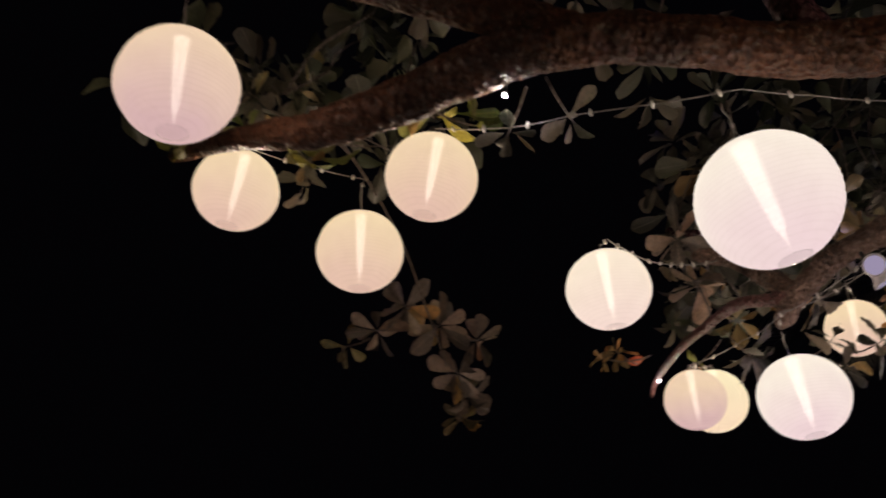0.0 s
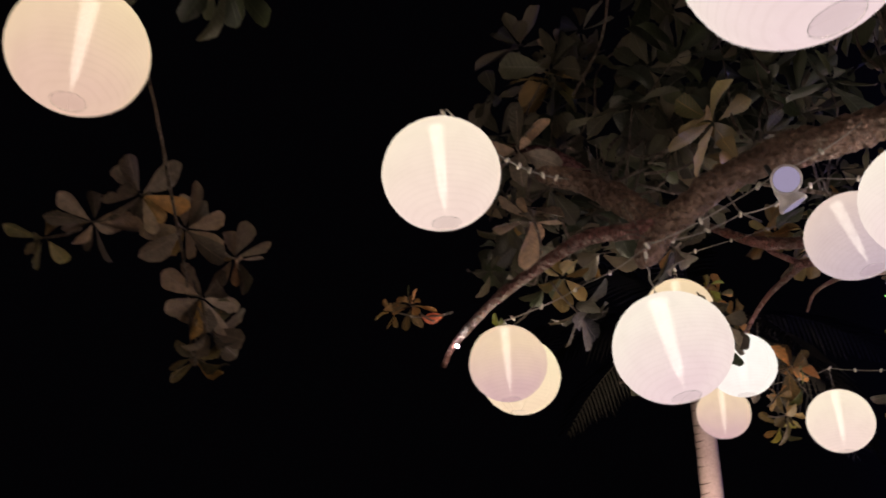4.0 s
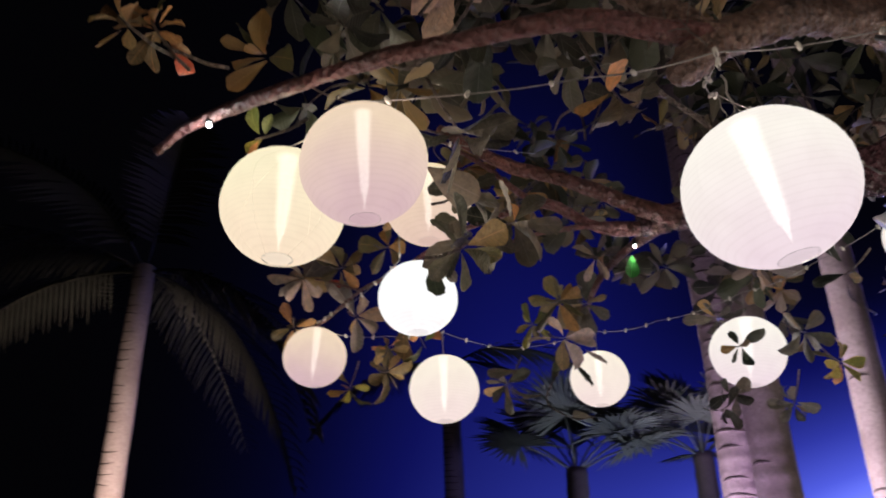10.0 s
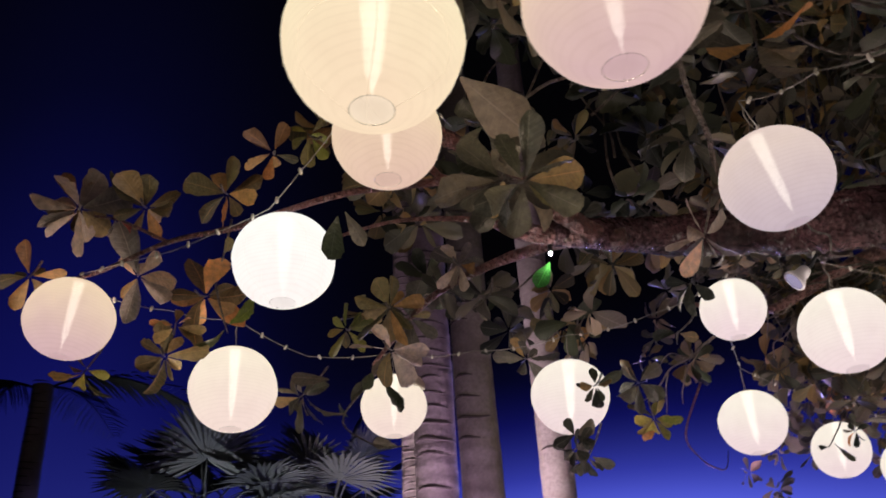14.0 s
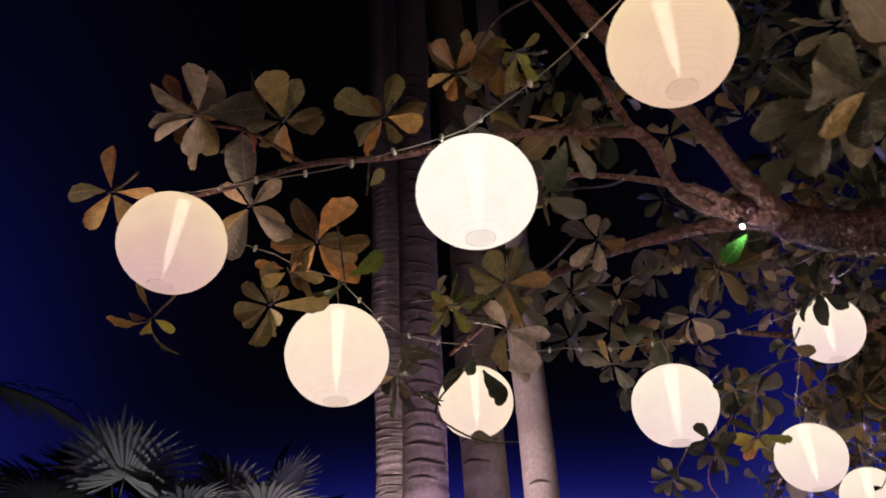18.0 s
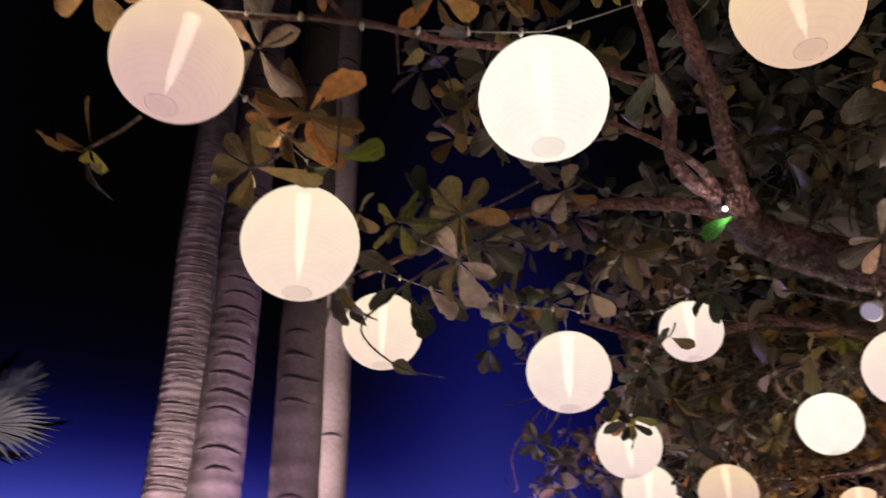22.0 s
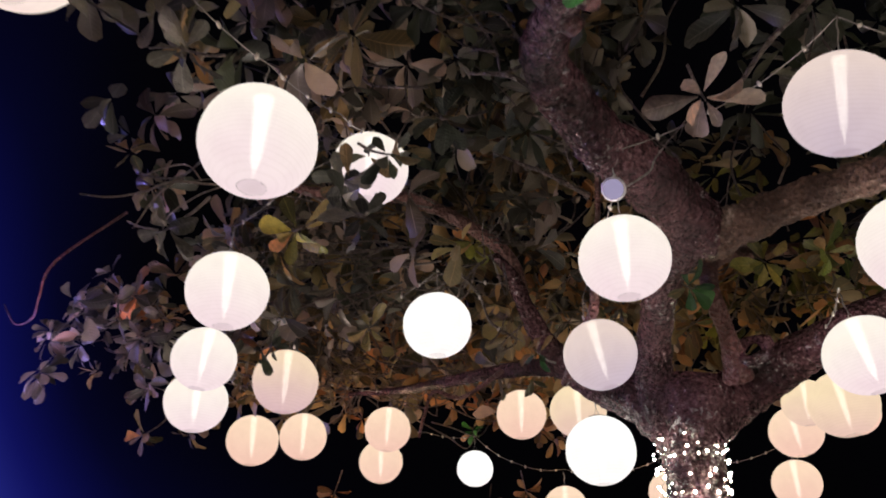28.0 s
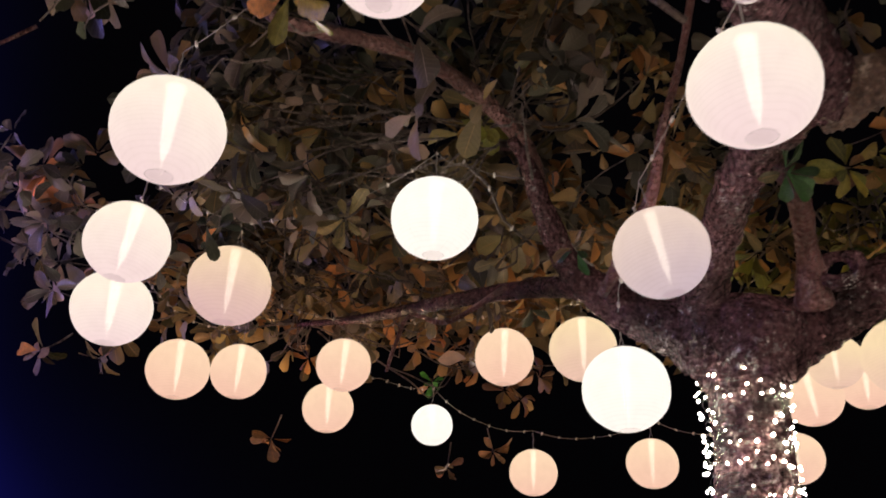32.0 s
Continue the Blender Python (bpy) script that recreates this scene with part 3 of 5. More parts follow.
# bare dry sticks round the fork
for stick in ([(2.85, 2.45, 3.33, 0.007), (2.72, 2.46, 3.29, 0.008), (2.64, 2.46, 3.21, 0.008), (2.57, 2.43, 3.10, 0.007), (2.55, 2.38, 3.0, 0.006), (2.54, 2.36, 2.96, 0.004)],
              [(2.80, 2.32, 3.09, 0.005), (2.70, 2.28, 3.05, 0.007), (2.62, 2.30, 2.99, 0.008), (2.50, 2.24, 2.93, 0.010)],
              [(2.10, 2.80, 2.86, 0.006), (2.02, 2.87, 2.94, 0.007), (1.94, 2.91, 3.0, 0.008), (1.83, 2.99, 3.05, 0.008), (1.69, 3.06, 3.10, 0.006)],
              [(2.40, 2.38, 2.86, 0.003), (2.31, 2.42, 2.89, 0.003), (2.29, 2.48, 2.90, 0.003), (2.20, 2.58, 2.95, 0.0025)]):
    limb("branch", stick, 0.15, 8, 0.02, GREY_TWIG, "thin bare grey stick")

limb("vine", [(3.21, 1.34, 3.07, 0.003), (3.17, 1.29, 3.12, 0.0045), (3.12, 1.27, 3.12, 0.005), (3.04, 1.33, 3.0, 0.0055), (2.99, 1.37, 2.86, 0.0055), (2.90, 1.24, 2.82, 0.006)], 0.12, 7, 0.02, GREY_TWIG, "thin bare grey stick")

# lanterns --------------------------------------------------------------------
RAD = 0.15


def shade_mesh(mat, seed):
    """A ribbed ball with round openings at top and bottom, a little dented."""
    rings = 72
    prof = []
    for i in range(rings + 1):
        a = math.pi / 2 * (0.975 - 1.82 * i / rings)
        z = RAD * math.sin(a) * 0.985
        r = RAD * math.cos(a) * (1 + 0.003 * math.cos(2 * math.pi * i / 3))
        prof.append((r, z))

    def dent(a, z):
        p = Vector((math.cos(a), math.sin(a), z * 7 + seed * 3.1))
        return 1 + 0.026 * noise.noise(p * 1.3) + 0.008 * noise.noise(p * 2.9) + 0.003 * noise.noise(p * 6)

    v, f = lathe(prof, 40, (0, 0, 0), dent)
    return mesh_of("shade", v, f, mat)


def ring_mesh(name, radius, z, thick, bars, mat):
    pts = [np.array((radius * math.cos(a), radius * math.sin(a), z, thick)) for a in np.linspace(0, 2 * math.pi, 25)]
    chunks = [tube(pts, 5, caps=False)]
    for k in range(bars):
        y = (k - (bars - 1) / 2) * radius * 0.7
        x = math.sqrt(max(radius ** 2 - y * y, 0))
        chunks.append(tube([np.array((-x, y, z, thick * 0.8)), np.array((0, y, z + 0.004, thick * 0.8)), np.array((x, y, z, thick * 0.8))], 4))
    return mesh_of(name, *joined(chunks), mat)


ZT = RAD * math.sin(math.pi / 2 * 0.845) * 0.985
RT = RAD * math.cos(math.pi / 2 * 0.845)
TOP_RING = ring_mesh("top_ring", RT, ZT + 0.003, 0.0013, 2, FRAME_WIRE)
LOW_RING = ring_mesh("bottom_ring", RT * 1.0, -ZT, 0.0004, 1, WIRE)


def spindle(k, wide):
    """One glowing veil of the imitated light streak down the middle of a shade, broken by the ribs, narrowing below."""
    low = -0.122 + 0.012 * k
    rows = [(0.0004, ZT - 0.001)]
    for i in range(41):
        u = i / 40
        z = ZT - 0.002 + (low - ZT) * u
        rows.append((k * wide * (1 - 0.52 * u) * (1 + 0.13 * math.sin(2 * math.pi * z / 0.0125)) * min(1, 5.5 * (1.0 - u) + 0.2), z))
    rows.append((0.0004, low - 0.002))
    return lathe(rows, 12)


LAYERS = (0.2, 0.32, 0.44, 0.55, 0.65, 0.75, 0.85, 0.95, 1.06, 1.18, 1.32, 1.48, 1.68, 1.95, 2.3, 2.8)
# no real tube: the streak ribs make of the lamp's light, modelled as veils
STREAK = mesh_of("lamp_tube", *joined([spindle(k, 0.0080) for k in LAYERS]), STREAK_GLOW)
WIDE_STREAK = mesh_of("lamp_tube", *joined([spindle(k, 0.0100) for k in LAYERS]), STREAK_GLOW)
CAP_DISC = {k: mesh_of("bottom_cap", *lathe([(RT * 0.985, -ZT + 0.0015), (RT * 0.6, -ZT - 0.001), (0.0005, -ZT - 0.0015)], 24), m) for k, m in CAP_GLOW.items()}
HANGER = mesh_of("hanger", *joined([
    tube(spline([(-0.02, 0, ZT, 0.0012), (-0.004, 0.002, ZT + 0.03, 0.0012), (0.002, 0, ZT + 0.055, 0.0012)], 0.01), 4),
    tube(spline([(0.02, 0, ZT, 0.0012), (0.004, -0.002, ZT + 0.03, 0.0012), (-0.002, 0, ZT + 0.055, 0.0012)], 0.01), 4),
    tube(spline([(0, 0, ZT + 0.05, 0.0025), (0.004, 0.002, ZT + 0.075, 0.0028), (-0.003, 0, ZT + 0.1, 0.0025), (0.001, 0.002, ZT + 0.118, 0.0022)], 0.01), 5)]), CABLE)
SHORT_HANGER = mesh_of("hanger", *joined([
    tube(spline([(-0.02, 0, ZT, 0.0012), (-0.006, 0.002, ZT + 0.014, 0.0012), (0.004, 0, ZT + 0.024, 0.0014), (0.012, 0.003, ZT + 0.012, 0.0012), (0.02, 0, ZT, 0.0012)], 0.006), 4),
    tube(spline([(0.002, 0, ZT + 0.018, 0.0022), (-0.004, 0.002, ZT + 0.028, 0.0024), (0.002, 0, ZT + 0.034, 0.0022)], 0.006), 5)]), CABLE)
# lanterns tied close under their wire
CLOSE = ("B", "C", "F", "G", "H", "K", "L", "Q")
FRAME = mesh_of("inner_frame", *joined([
    tube(spline([(RT * math.cos(a), RT * math.sin(a), ZT, 0.001), (0.115 * math.cos(a + 0.2), 0.115 * math.sin(a + 0.2), 0.06, 0.001),
                 (0.115 * math.cos(a + 0.25), 0.115 * math.sin(a + 0.25), -0.06, 0.001), (RT * math.cos(a), RT * math.sin(a), -ZT, 0.001)], 0.03), 4)
    for a in (0.4, 1.9, 3.5, 5.0)]), FRAME_WIRE)

LANTERN = {}
PLACES = {}


def lantern(kind, place, radius, lean=(0.0, 0.0)):
    turn = Euler((radians(lean[0]), radians(lean[1]), 0)).to_matrix() @ Matrix.Rotation(random.uniform(0, 6.28), 3, "Z")
    m = Matrix.LocRotScale(place, turn, [radius / RAD * random.uniform(0.985, 1.02), radius / RAD * random.uniform(0.985, 1.02), radius / RAD * random.uniform(0.955, 1.0)])
    if kind in LANTERN:
        ob = copy_thing(LANTERN[kind], Matrix.LocRotScale(place, m.to_quaternion(), (1, 1, 1)))
        ob.scale = m.to_scale()
    else:
        mat, colour, power, label = SHADES[kind]
        ob = thing("lantern", place, label, "lantern", "round lanterns in the tree")
        shade = part_of("shade", shade_mesh(mat, len(LANTERN)), ob)
        part_of("top_ring", TOP_RING, shade)
        part_of("bottom_ring", LOW_RING, shade, "thin steel ring")
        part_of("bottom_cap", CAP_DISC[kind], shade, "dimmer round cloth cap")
        part_of("lamp_tube", STREAK if kind in ("pink", "cream", "lilac", "peach", "ivory") else WIDE_STREAK, ob, "bright streak of lamp light made of glowing veils")
        if kind in ("white", "glow"):
            part_of("inner_frame", FRAME, ob, "thin steel wire frame")
        part_of("hanger", HANGER, ob, "twisted wire hanger")
        lamp("lantern_lamp", (0, 0, 0.02), LAMP_WATTS * power, colour, 0.06, ob)
        ob.matrix_basis = m
        LANTERN[kind] = ob
    return ob


def hang(rows):
    for row in rows.split("\n"):
        if row.strip():
            name, kind, x, y, z, r, *lean = row.split()
            c = Vector((float(x), float(y), float(z)))
            ax, ay = (float(lean[0]), float(lean[1])) if lean else (random.uniform(-7, 7), random.uniform(-7, 7))
            ob = lantern(kind, c, float(r), (ax, ay))
            drop = 0.03 if name in CLOSE else 0.118
            for child in ob.children:
                if child.name.startswith("hanger"):
                    child.data = SHORT_HANGER if name in CLOSE else HANGER
            up = Euler((radians(ax), radians(ay), 0)).to_matrix() @ Vector((0, 0, (ZT + drop) * float(r) / RAD))
            PLACES[name] = c + up


# name, shade, centre, radius; lean where it is plain
hang("""A pink -0.65 1.70 2.83 0.147 0 -2.5
B cream -0.68 2.39 2.92 0.137 0 8
C cream -0.05 2.14 2.82 0.132 0 9
D cream -0.31 2.67 2.83 0.149 0 -1
E blush 0.70 1.67 2.49 0.154 -2 -14
F ivory 0.54 2.73 2.71 0.144 0 -6
G pink 1.00 3.48 2.52 0.128 0 -4
H glow 1.18 3.81 2.60 0.144 2 1
I blush 1.15 2.76 2.34 0.146 -9 -5""")
hang("""J cream 1.86 3.77 2.93 0.135 0 -1
K white 2.34 4.06 2.85 0.146 0 0
L pink 2.72 4.77 2.86 0.137 6.5 -2.4
M lilac 1.85 2.81 2.79 0.135 -13 -5
N ivory 3.02 4.29 2.72 0.152 0 0
O ivory 3.48 3.72 2.80 0.133 1 0
P blush 3.29 3.04 2.75 0.151
Q blush 3.23 2.33 3.08 0.133
R blush 2.41 2.40 2.62 0.134 0 1
i blush 1.61 2.33 2.61 0.15 -1 3""")
hang("""S blush 3.86 2.06 2.80 0.153 0 0
T blush 4.27 1.44 2.77 0.143 1 -7
U blush 4.62 0.85 2.76 0.159 0 1
V pink 4.05 1.04 2.77 0.155 0 -2
W white 3.22 1.38 2.86 0.147 0 0
X lilac 2.53 1.72 2.56 0.132 -1.4 11.5
Za peach 4.69 0.01 2.76 0.156 0 1
Zb peach 4.52 -0.36 2.86 0.151 0 -2
Zc peach 3.85 0.00 2.78 0.133 0 -3
Zd peach 4.09 -0.66 2.74 0.142 0 1""")
hang("""Ya peach 3.07 -0.04 2.83 0.141 0 -1
Yc cream 2.71 0.49 2.69 0.141 0 1
Yb white 2.59 1.02 2.37 0.149 0 2
a white 3.60 -1.35 2.81 0.131
b peach 2.97 -1.33 2.52 0.145 0 0
c peach 2.25 -1.48 2.61 0.156 0 -1
d peach 1.49 -1.15 2.58 0.151 0 2
e peach 1.55 -0.48 2.75 0.149
f cream 1.54 -0.08 2.81 0.129
g cream 1.51 0.62 2.61 0.155 0 6
h blush 1.63 1.65 2.51 0.145 0 10
k peach 1.09 -1.02 2.98 0.149""")

# light strings with clear beads ----------------------------------------------
BEAD_MESH = mesh_of("bead", *lathe([(0.0005, 0.009), (0.004, 0.008), (0.0048, 0.002), (0.0045, -0.006), (0.002, -0.009), (0.0004, -0.0095)], 7), BEAD)


def light_string(stops, sag=0.03, spacing=0.13, thick=0.0018):
    pts = []
    stops = [np.array(PLACES[s] if isinstance(s, str) else s, float) for s in stops]
    for a, b in zip(stops, stops[1:]):
        n = max(3, int(np.linalg.norm(b - a) / 0.05))
        for k in range(n + (b is stops[-1])):
            t = k / n
            q = a + (b - a) * t
            q = q + np.array((0.004 * noise.noise(Vector(q * 7)), 0.004 * noise.noise(Vector(q * 7 + 5)), -sag * 4 * t * (1 - t)))
            pts.append(np.append(q, thick))
    o = stops[0]
    ob = thing("light_string", o, "thin clear wire strung with small glass beads between the branches", "light string", "bead wires in the tree")
    part_of("wire", mesh_of("wire", *tube(pts, 5, 0, o), CABLE), ob)
    run = spacing * 0.5
    for a, b in zip(pts, pts[1:]):
        run += np.linalg.norm(b[:3] - a[:3])
        if run > spacing:
            run = 0
            bead = part_of("bead", BEAD_MESH, ob)
            bead.location = Vector(b[:3] - o)
            bead.rotation_euler = (random.uniform(-0.6, 0.6), random.uniform(-0.6, 0.6), 0)
            bead.scale = (1.15,) * 3


light_string([(-0.66, 2.15, 2.93), "B", (-0.32, 2.77, 3.17), "D"], 0.01)
light_string([(-0.04, 2.12, 2.97), (0.15, 1.87, 2.81), (0.3, 1.78, 2.785), (0.69, 1.68, 2.79), (0.86, 1.68, 2.77), (1.04, 1.69, 2.76)], 0.003)
light_string(["A", (-0.62, 1.72, 3.24)], 0.0)
light_string([(1.0, 2.96, 2.915), (0.84, 2.87, 2.86), (0.70, 2.78, 2.835), (0.60, 2.72, 2.86), (0.545, 2.71, 2.89), "F"], 0.004, 0.05, 0.0024)
light_string(["H", "G", (1.08, 3.05, 2.63), (1.14, 2.80, 2.64), (1.31, 2.46, 2.70), (1.5, 2.36, 2.82)], 0.012)
light_string([(1.14, 2.80, 2.65), "I"], 0.0, 0.05)
light_string([(1.14, 2.80, 2.65), (1.5, 2.86, 2.83), "M", (2.04, 2.64, 2.98), (2.42, 2.46, 2.95)], 0.02)
light_string([(2.3, 3.55, 3.3), "J", (1.98, 3.90, 3.05), (2.087, 3.998, 2.985), (2.273, 4.10, 2.985), (2.364, 4.257, 2.963), (2.454, 4.402, 2.954), (2.548, 4.578, 2.965), "L"], 0.002, 0.11)
light_string([(2.78, 4.72, 2.98), (2.88, 4.5, 2.96), "N", (3.25, 4.05, 2.93), "O"], 0.012, 0.11)
light_string(["O", (3.36, 3.4, 2.98), "P", (3.2, 2.7, 3.05), "Q"], 0.02, 0.11)
light_string(["Q", (3.5, 2.25, 3.15), "S"], 0.012, 0.12)
light_string(["S", "T", "U"], 0.02, 0.11)
light_string(["T", "V", (3.6, 1.2, 3.02), "W", (3.14, 1.27, 3.14), (2.92, 1.25, 3.08)], 0.02, 0.1)
light_string([(2.42, 2.46, 2.95), "R", (2.5, 2.05, 2.82), "X"], 0.0, 0.12)
light_string(["X", (2.62, 1.3, 2.62), "Yb"], 0.01, 0.12)
light_string(["U", "Za", "Zb"], 0.03, 0.1)
light_string(["V", (4.2, 0.5, 2.98), "Zc", (3.4, 0.0, 3.02), "Ya", (2.75, 0.35, 2.95), "Yc"], 0.03, 0.1)
light_string(["Zd", (3.85, -0.9, 2.98), "a", (3.3, -1.4, 2.84), "b", (2.6, -1.4, 2.75), "c", (1.9, -1.4, 2.77), "d", "k"], 0.025, 0.1)
light_string([(1.7, 1.4, 2.7), "h", "g", "f", "e"], 0.03, 0.1)
light_string([(3.2, 1.33, 3.09), (3.14, 1.27, 3.14), (3.04, 1.36, 2.98), (2.99, 1.39, 2.84), (2.88, 1.2, 2.82)], 0.0, 0.2)
light_string(["i", (1.58, 2.38, 2.84)], 0.0, 0.06)

# fairy lights wound round the trunk ------------------------------------------
fairy = thing("fairy_light_string", (2.23, 1.13, 0.0), "warm white fairy lights wound tightly round the tree trunk", "fairy lights")
FAIRY_BULB = mesh_of("fairy_bulb", *lathe([(0.0005, 0.008), (0.0045, 0.006), (0.006, 0.0), (0.0045, -0.006), (0.0005, -0.008)], 6), FAIRY)
wire_pts, low_bulbs, far_run = [], [], 0.0
turns, steps = 60, 22
for i in range(turns * steps):
    z = 0.25 + (2.36 - 0.25) * i / (turns * steps)
    a = 2 * math.pi * i / steps + random.uniform(-0.12, 0.12) + 0.3 * noise.noise(Vector((z * 5, 1, 0)))
    zz = z + 0.02 * noise.noise(Vector((math.cos(a) * 2, math.sin(a) * 2, z * 3)))
    r = float(np.interp(z, (0.25, 1.0, 1.8, 2.2, 2.34), (0.215, 0.143, 0.133, 0.127, 0.134)))
    q = np.array((0.0 + r * math.cos(a), 0.01 + r * math.sin(a), zz, 0.0008))
    wire_pts.append(q)
    if random.random() < 0.62:
        out = 0.008 + 0.008 * random.random()
        at = Vector(((r + out) * math.cos(a), 0.01 + (r + out) * math.sin(a), zz + random.uniform(-0.03, 0.03)))
        if z > 2.02:
            b = part_of("fairy_bulb", FAIRY_BULB, fairy)
            b.location = at
            b.rotation_euler = (random.uniform(-1, 1), random.uniform(-1, 1), 0)
            s = random.uniform(0.36, 0.6) + 0.2 * (random.random() < 0.2)
            b.scale = (s, s, s)
        else:
            low_bulbs.append(at)
part_of("wire", mesh_of("wire", *tube(wire_pts, 4), METAL), fairy)
oct_v = ((0.0026, 0, 0), (0, 0.0026, 0), (-0.0026, 0, 0), (0, -0.0026, 0), (0, 0, 0.0035), (0, 0, -0.0035))
oct_f = [(0, 1, 4), (1, 2, 4), (2, 3, 4), (3, 0, 4), (1, 0, 5), (2, 1, 5), (3, 2, 5), (0, 3, 5)]
part_of("fairy_bulb_rest", mesh_of("fairy_bulb_rest", *joined([([tuple(Vector(v) + q) for v in oct_v], oct_f) for q in low_bulbs]), FAIRY), fairy, "", "stuff")

# small bulbs, flood lamps on the limbs ---------------------------------------
GLOBE = mesh_of("globe", *lathe([(0.0005, 0.014), (0.008, 0.011), (0.012, 0.002), (0.0115, -0.004), (0.007, -0.011), (0.0005, -0.014)], 12), BULB_ON)
SOCKET = mesh_of("socket", *lathe([(0.0005, 0.03), (0.007, 0.029), (0.0075, 0.012), (0.0085, 0.01), (0.0085, 0.006), (0.0005, 0.006)], 10), METAL)


def small_bulb(place, watts):
    ob = thing("bulb", place, "small bright white bulb fixed to a branch", "bulb", "bulbs on the branches")
    part_of("globe", GLOBE, ob).scale = (0.48,) * 3
    part_of("socket", SOCKET, ob, "dark metal socket")
    lamp("bulb_lamp", (0, 0, -0.03), watts, (1.0, 0.97, 0.92), 0.012, ob)
    return ob


small_bulb((0.14, 1.755, 2.83), 0.6)
small_bulb((0.95, 3.85, 2.705), 0.7)
small_bulb((2.42, 3.26, 2.905), 1.0)

HEAD = mesh_of("head", *lathe([(0.0005, 0.052), (0.016, 0.05), (0.02, 0.04), (0.022, 0.018), (0.034, 0.0), (0.037, -0.006), (0.036, -0.01), (0.031, -0.011)], 20), PLASTIC)
FACE = mesh_of("face", *lathe([(0.0315, -0.009), (0.022, -0.012), (0.0005, -0.013)], 20), LENS)
STEM = mesh_of("stem", *tube(spline([(0, 0, 0.045, 0.007), (0.004, 0.0, 0.075, 0.006), (-0.004, 0.01, 0.11, 0.006)], 0.015), 8), METAL)


def flood_lamp(place, aim):
    ob = thing("flood_lamp", place, "small white lamp head with violet face on a limb", "lamp", "lamp heads on the limbs")
    part_of("head", HEAD, ob)
    part_of("face", FACE, ob, "pale violet lens")
    part_of("stem", STEM, ob, "dark metal stem")
    ob.matrix_basis = Matrix.Translation(place) @ Vector(aim).to_track_quat("-Z", "Y").to_matrix().to_4x4()
    return ob


flood_lamp((1.31, 2.44, 2.67), (-0.55, -0.7, -0.5))
flood_lamp((1.34, 2.47, 2.63), (0.5, -0.1, -0.9))
flood_lamp((2.42, 2.5, 2.8), (0.15, 0.75, -0.6))

# leaves ----------------------------------------------------------------------
def leaf_shape(stations, bend, fold, seed, wide=1.0, twist=0.0, ragged=0.016, cols=(-1, -0.55, 0, 0.55, 1)):
    """An obovate almond leaf, 1 long along x, upper side +z: rows across it, cupped and twisted, with an uneven edge."""
    rng = random.Random(seed)
    verts, rib, vein = [], [], []
    wave = rng.uniform(0, 6)
    skew = rng.uniform(-0.06, 0.06)
    for i in range(stations):
        t = (i / (stations - 1)) ** 0.82
        w = wide * float(np.interp(t, (0, 0.08, 0.2, 0.4, 0.6, 0.76, 0.88, 0.95, 1.0), (0.016, 0.042, 0.10, 0.195, 0.268, 0.292, 0.262, 0.20, 0.06)))
        z = -bend * t * t
        x = t * (1 - 0.12 * bend * t)
        turn = twist * t
        for s in cols:
            edge = rng.uniform(-ragged, ragged) if abs(s) == 1 else 0
            lift = fold * w * abs(s) ** 1.6 + 0.03 * s * math.sin(7 * t + wave) * t
            across, up = s * w * (1 + edge * 3), lift + edge
            verts.append((x + edge - 0.05 * w * s * s, across * math.cos(turn) - up * math.sin(turn) + skew * t * t, z + across * math.sin(turn) + up * math.cos(turn)))
            rib.append(1.0 - min(1.0, abs(s) / 0.55))
            vein.append((t - 0.16 * abs(s)) * 58)
    faces = []
    c = len(cols)
    for i in range(stations - 1):
        for j in range(c - 1):
            a = i * c + j
            faces.append((a, a + c, a + c + 1, a + 1))
    return verts, faces, rib, vein


# bend, fold, width, twist, raggedness
FORMS = ((0.15, 0.25, 1.0, 0.1, 0.016), (0.35, 0.12, 0.86, -0.5, 0.02), (0.05, 0.45, 0.8, 0.3, 0.014), (0.6, 0.3, 0.92, 0.6, 0.022), (-0.15, 0.3, 0.74, -0.3, 0.016),
         (0.45, 0.7, 0.85, 0.2, 0.02), (0.25, -0.25, 0.95, 0.8, 0.035), (0.1, 0.2, 0.68, -0.7, 0.018))
SHAPES = [leaf_shape(11, b, f, i, w, tw, rg) for i, (b, f, w, tw, rg) in enumerate(FORMS)]
LOW_SHAPES = [leaf_shape(8, b, f, i + 19, w, tw, rg, (-1, -0.5, 0, 0.5, 1)) for i, (b, f, w, tw, rg) in enumerate(FORMS)]
SINGLE = {}


def single_leaf(kind, shape):
    key = (kind, shape)
    if key not in SINGLE:
        v, f, rib, vein = SHAPES[shape]
        me = mesh_of("leaf", v, f, LEAF[kind])
        me.attributes.new("rib", "FLOAT", "POINT").data.foreach_set("value", rib)
        me.attributes.new("vein", "FLOAT", "POINT").data.foreach_set("value", vein)
        me.attributes.new("tint", "FLOAT", "POINT").data.foreach_set("value", [0.0] * len(v))
        SINGLE[key] = me
    return SINGLE[key]


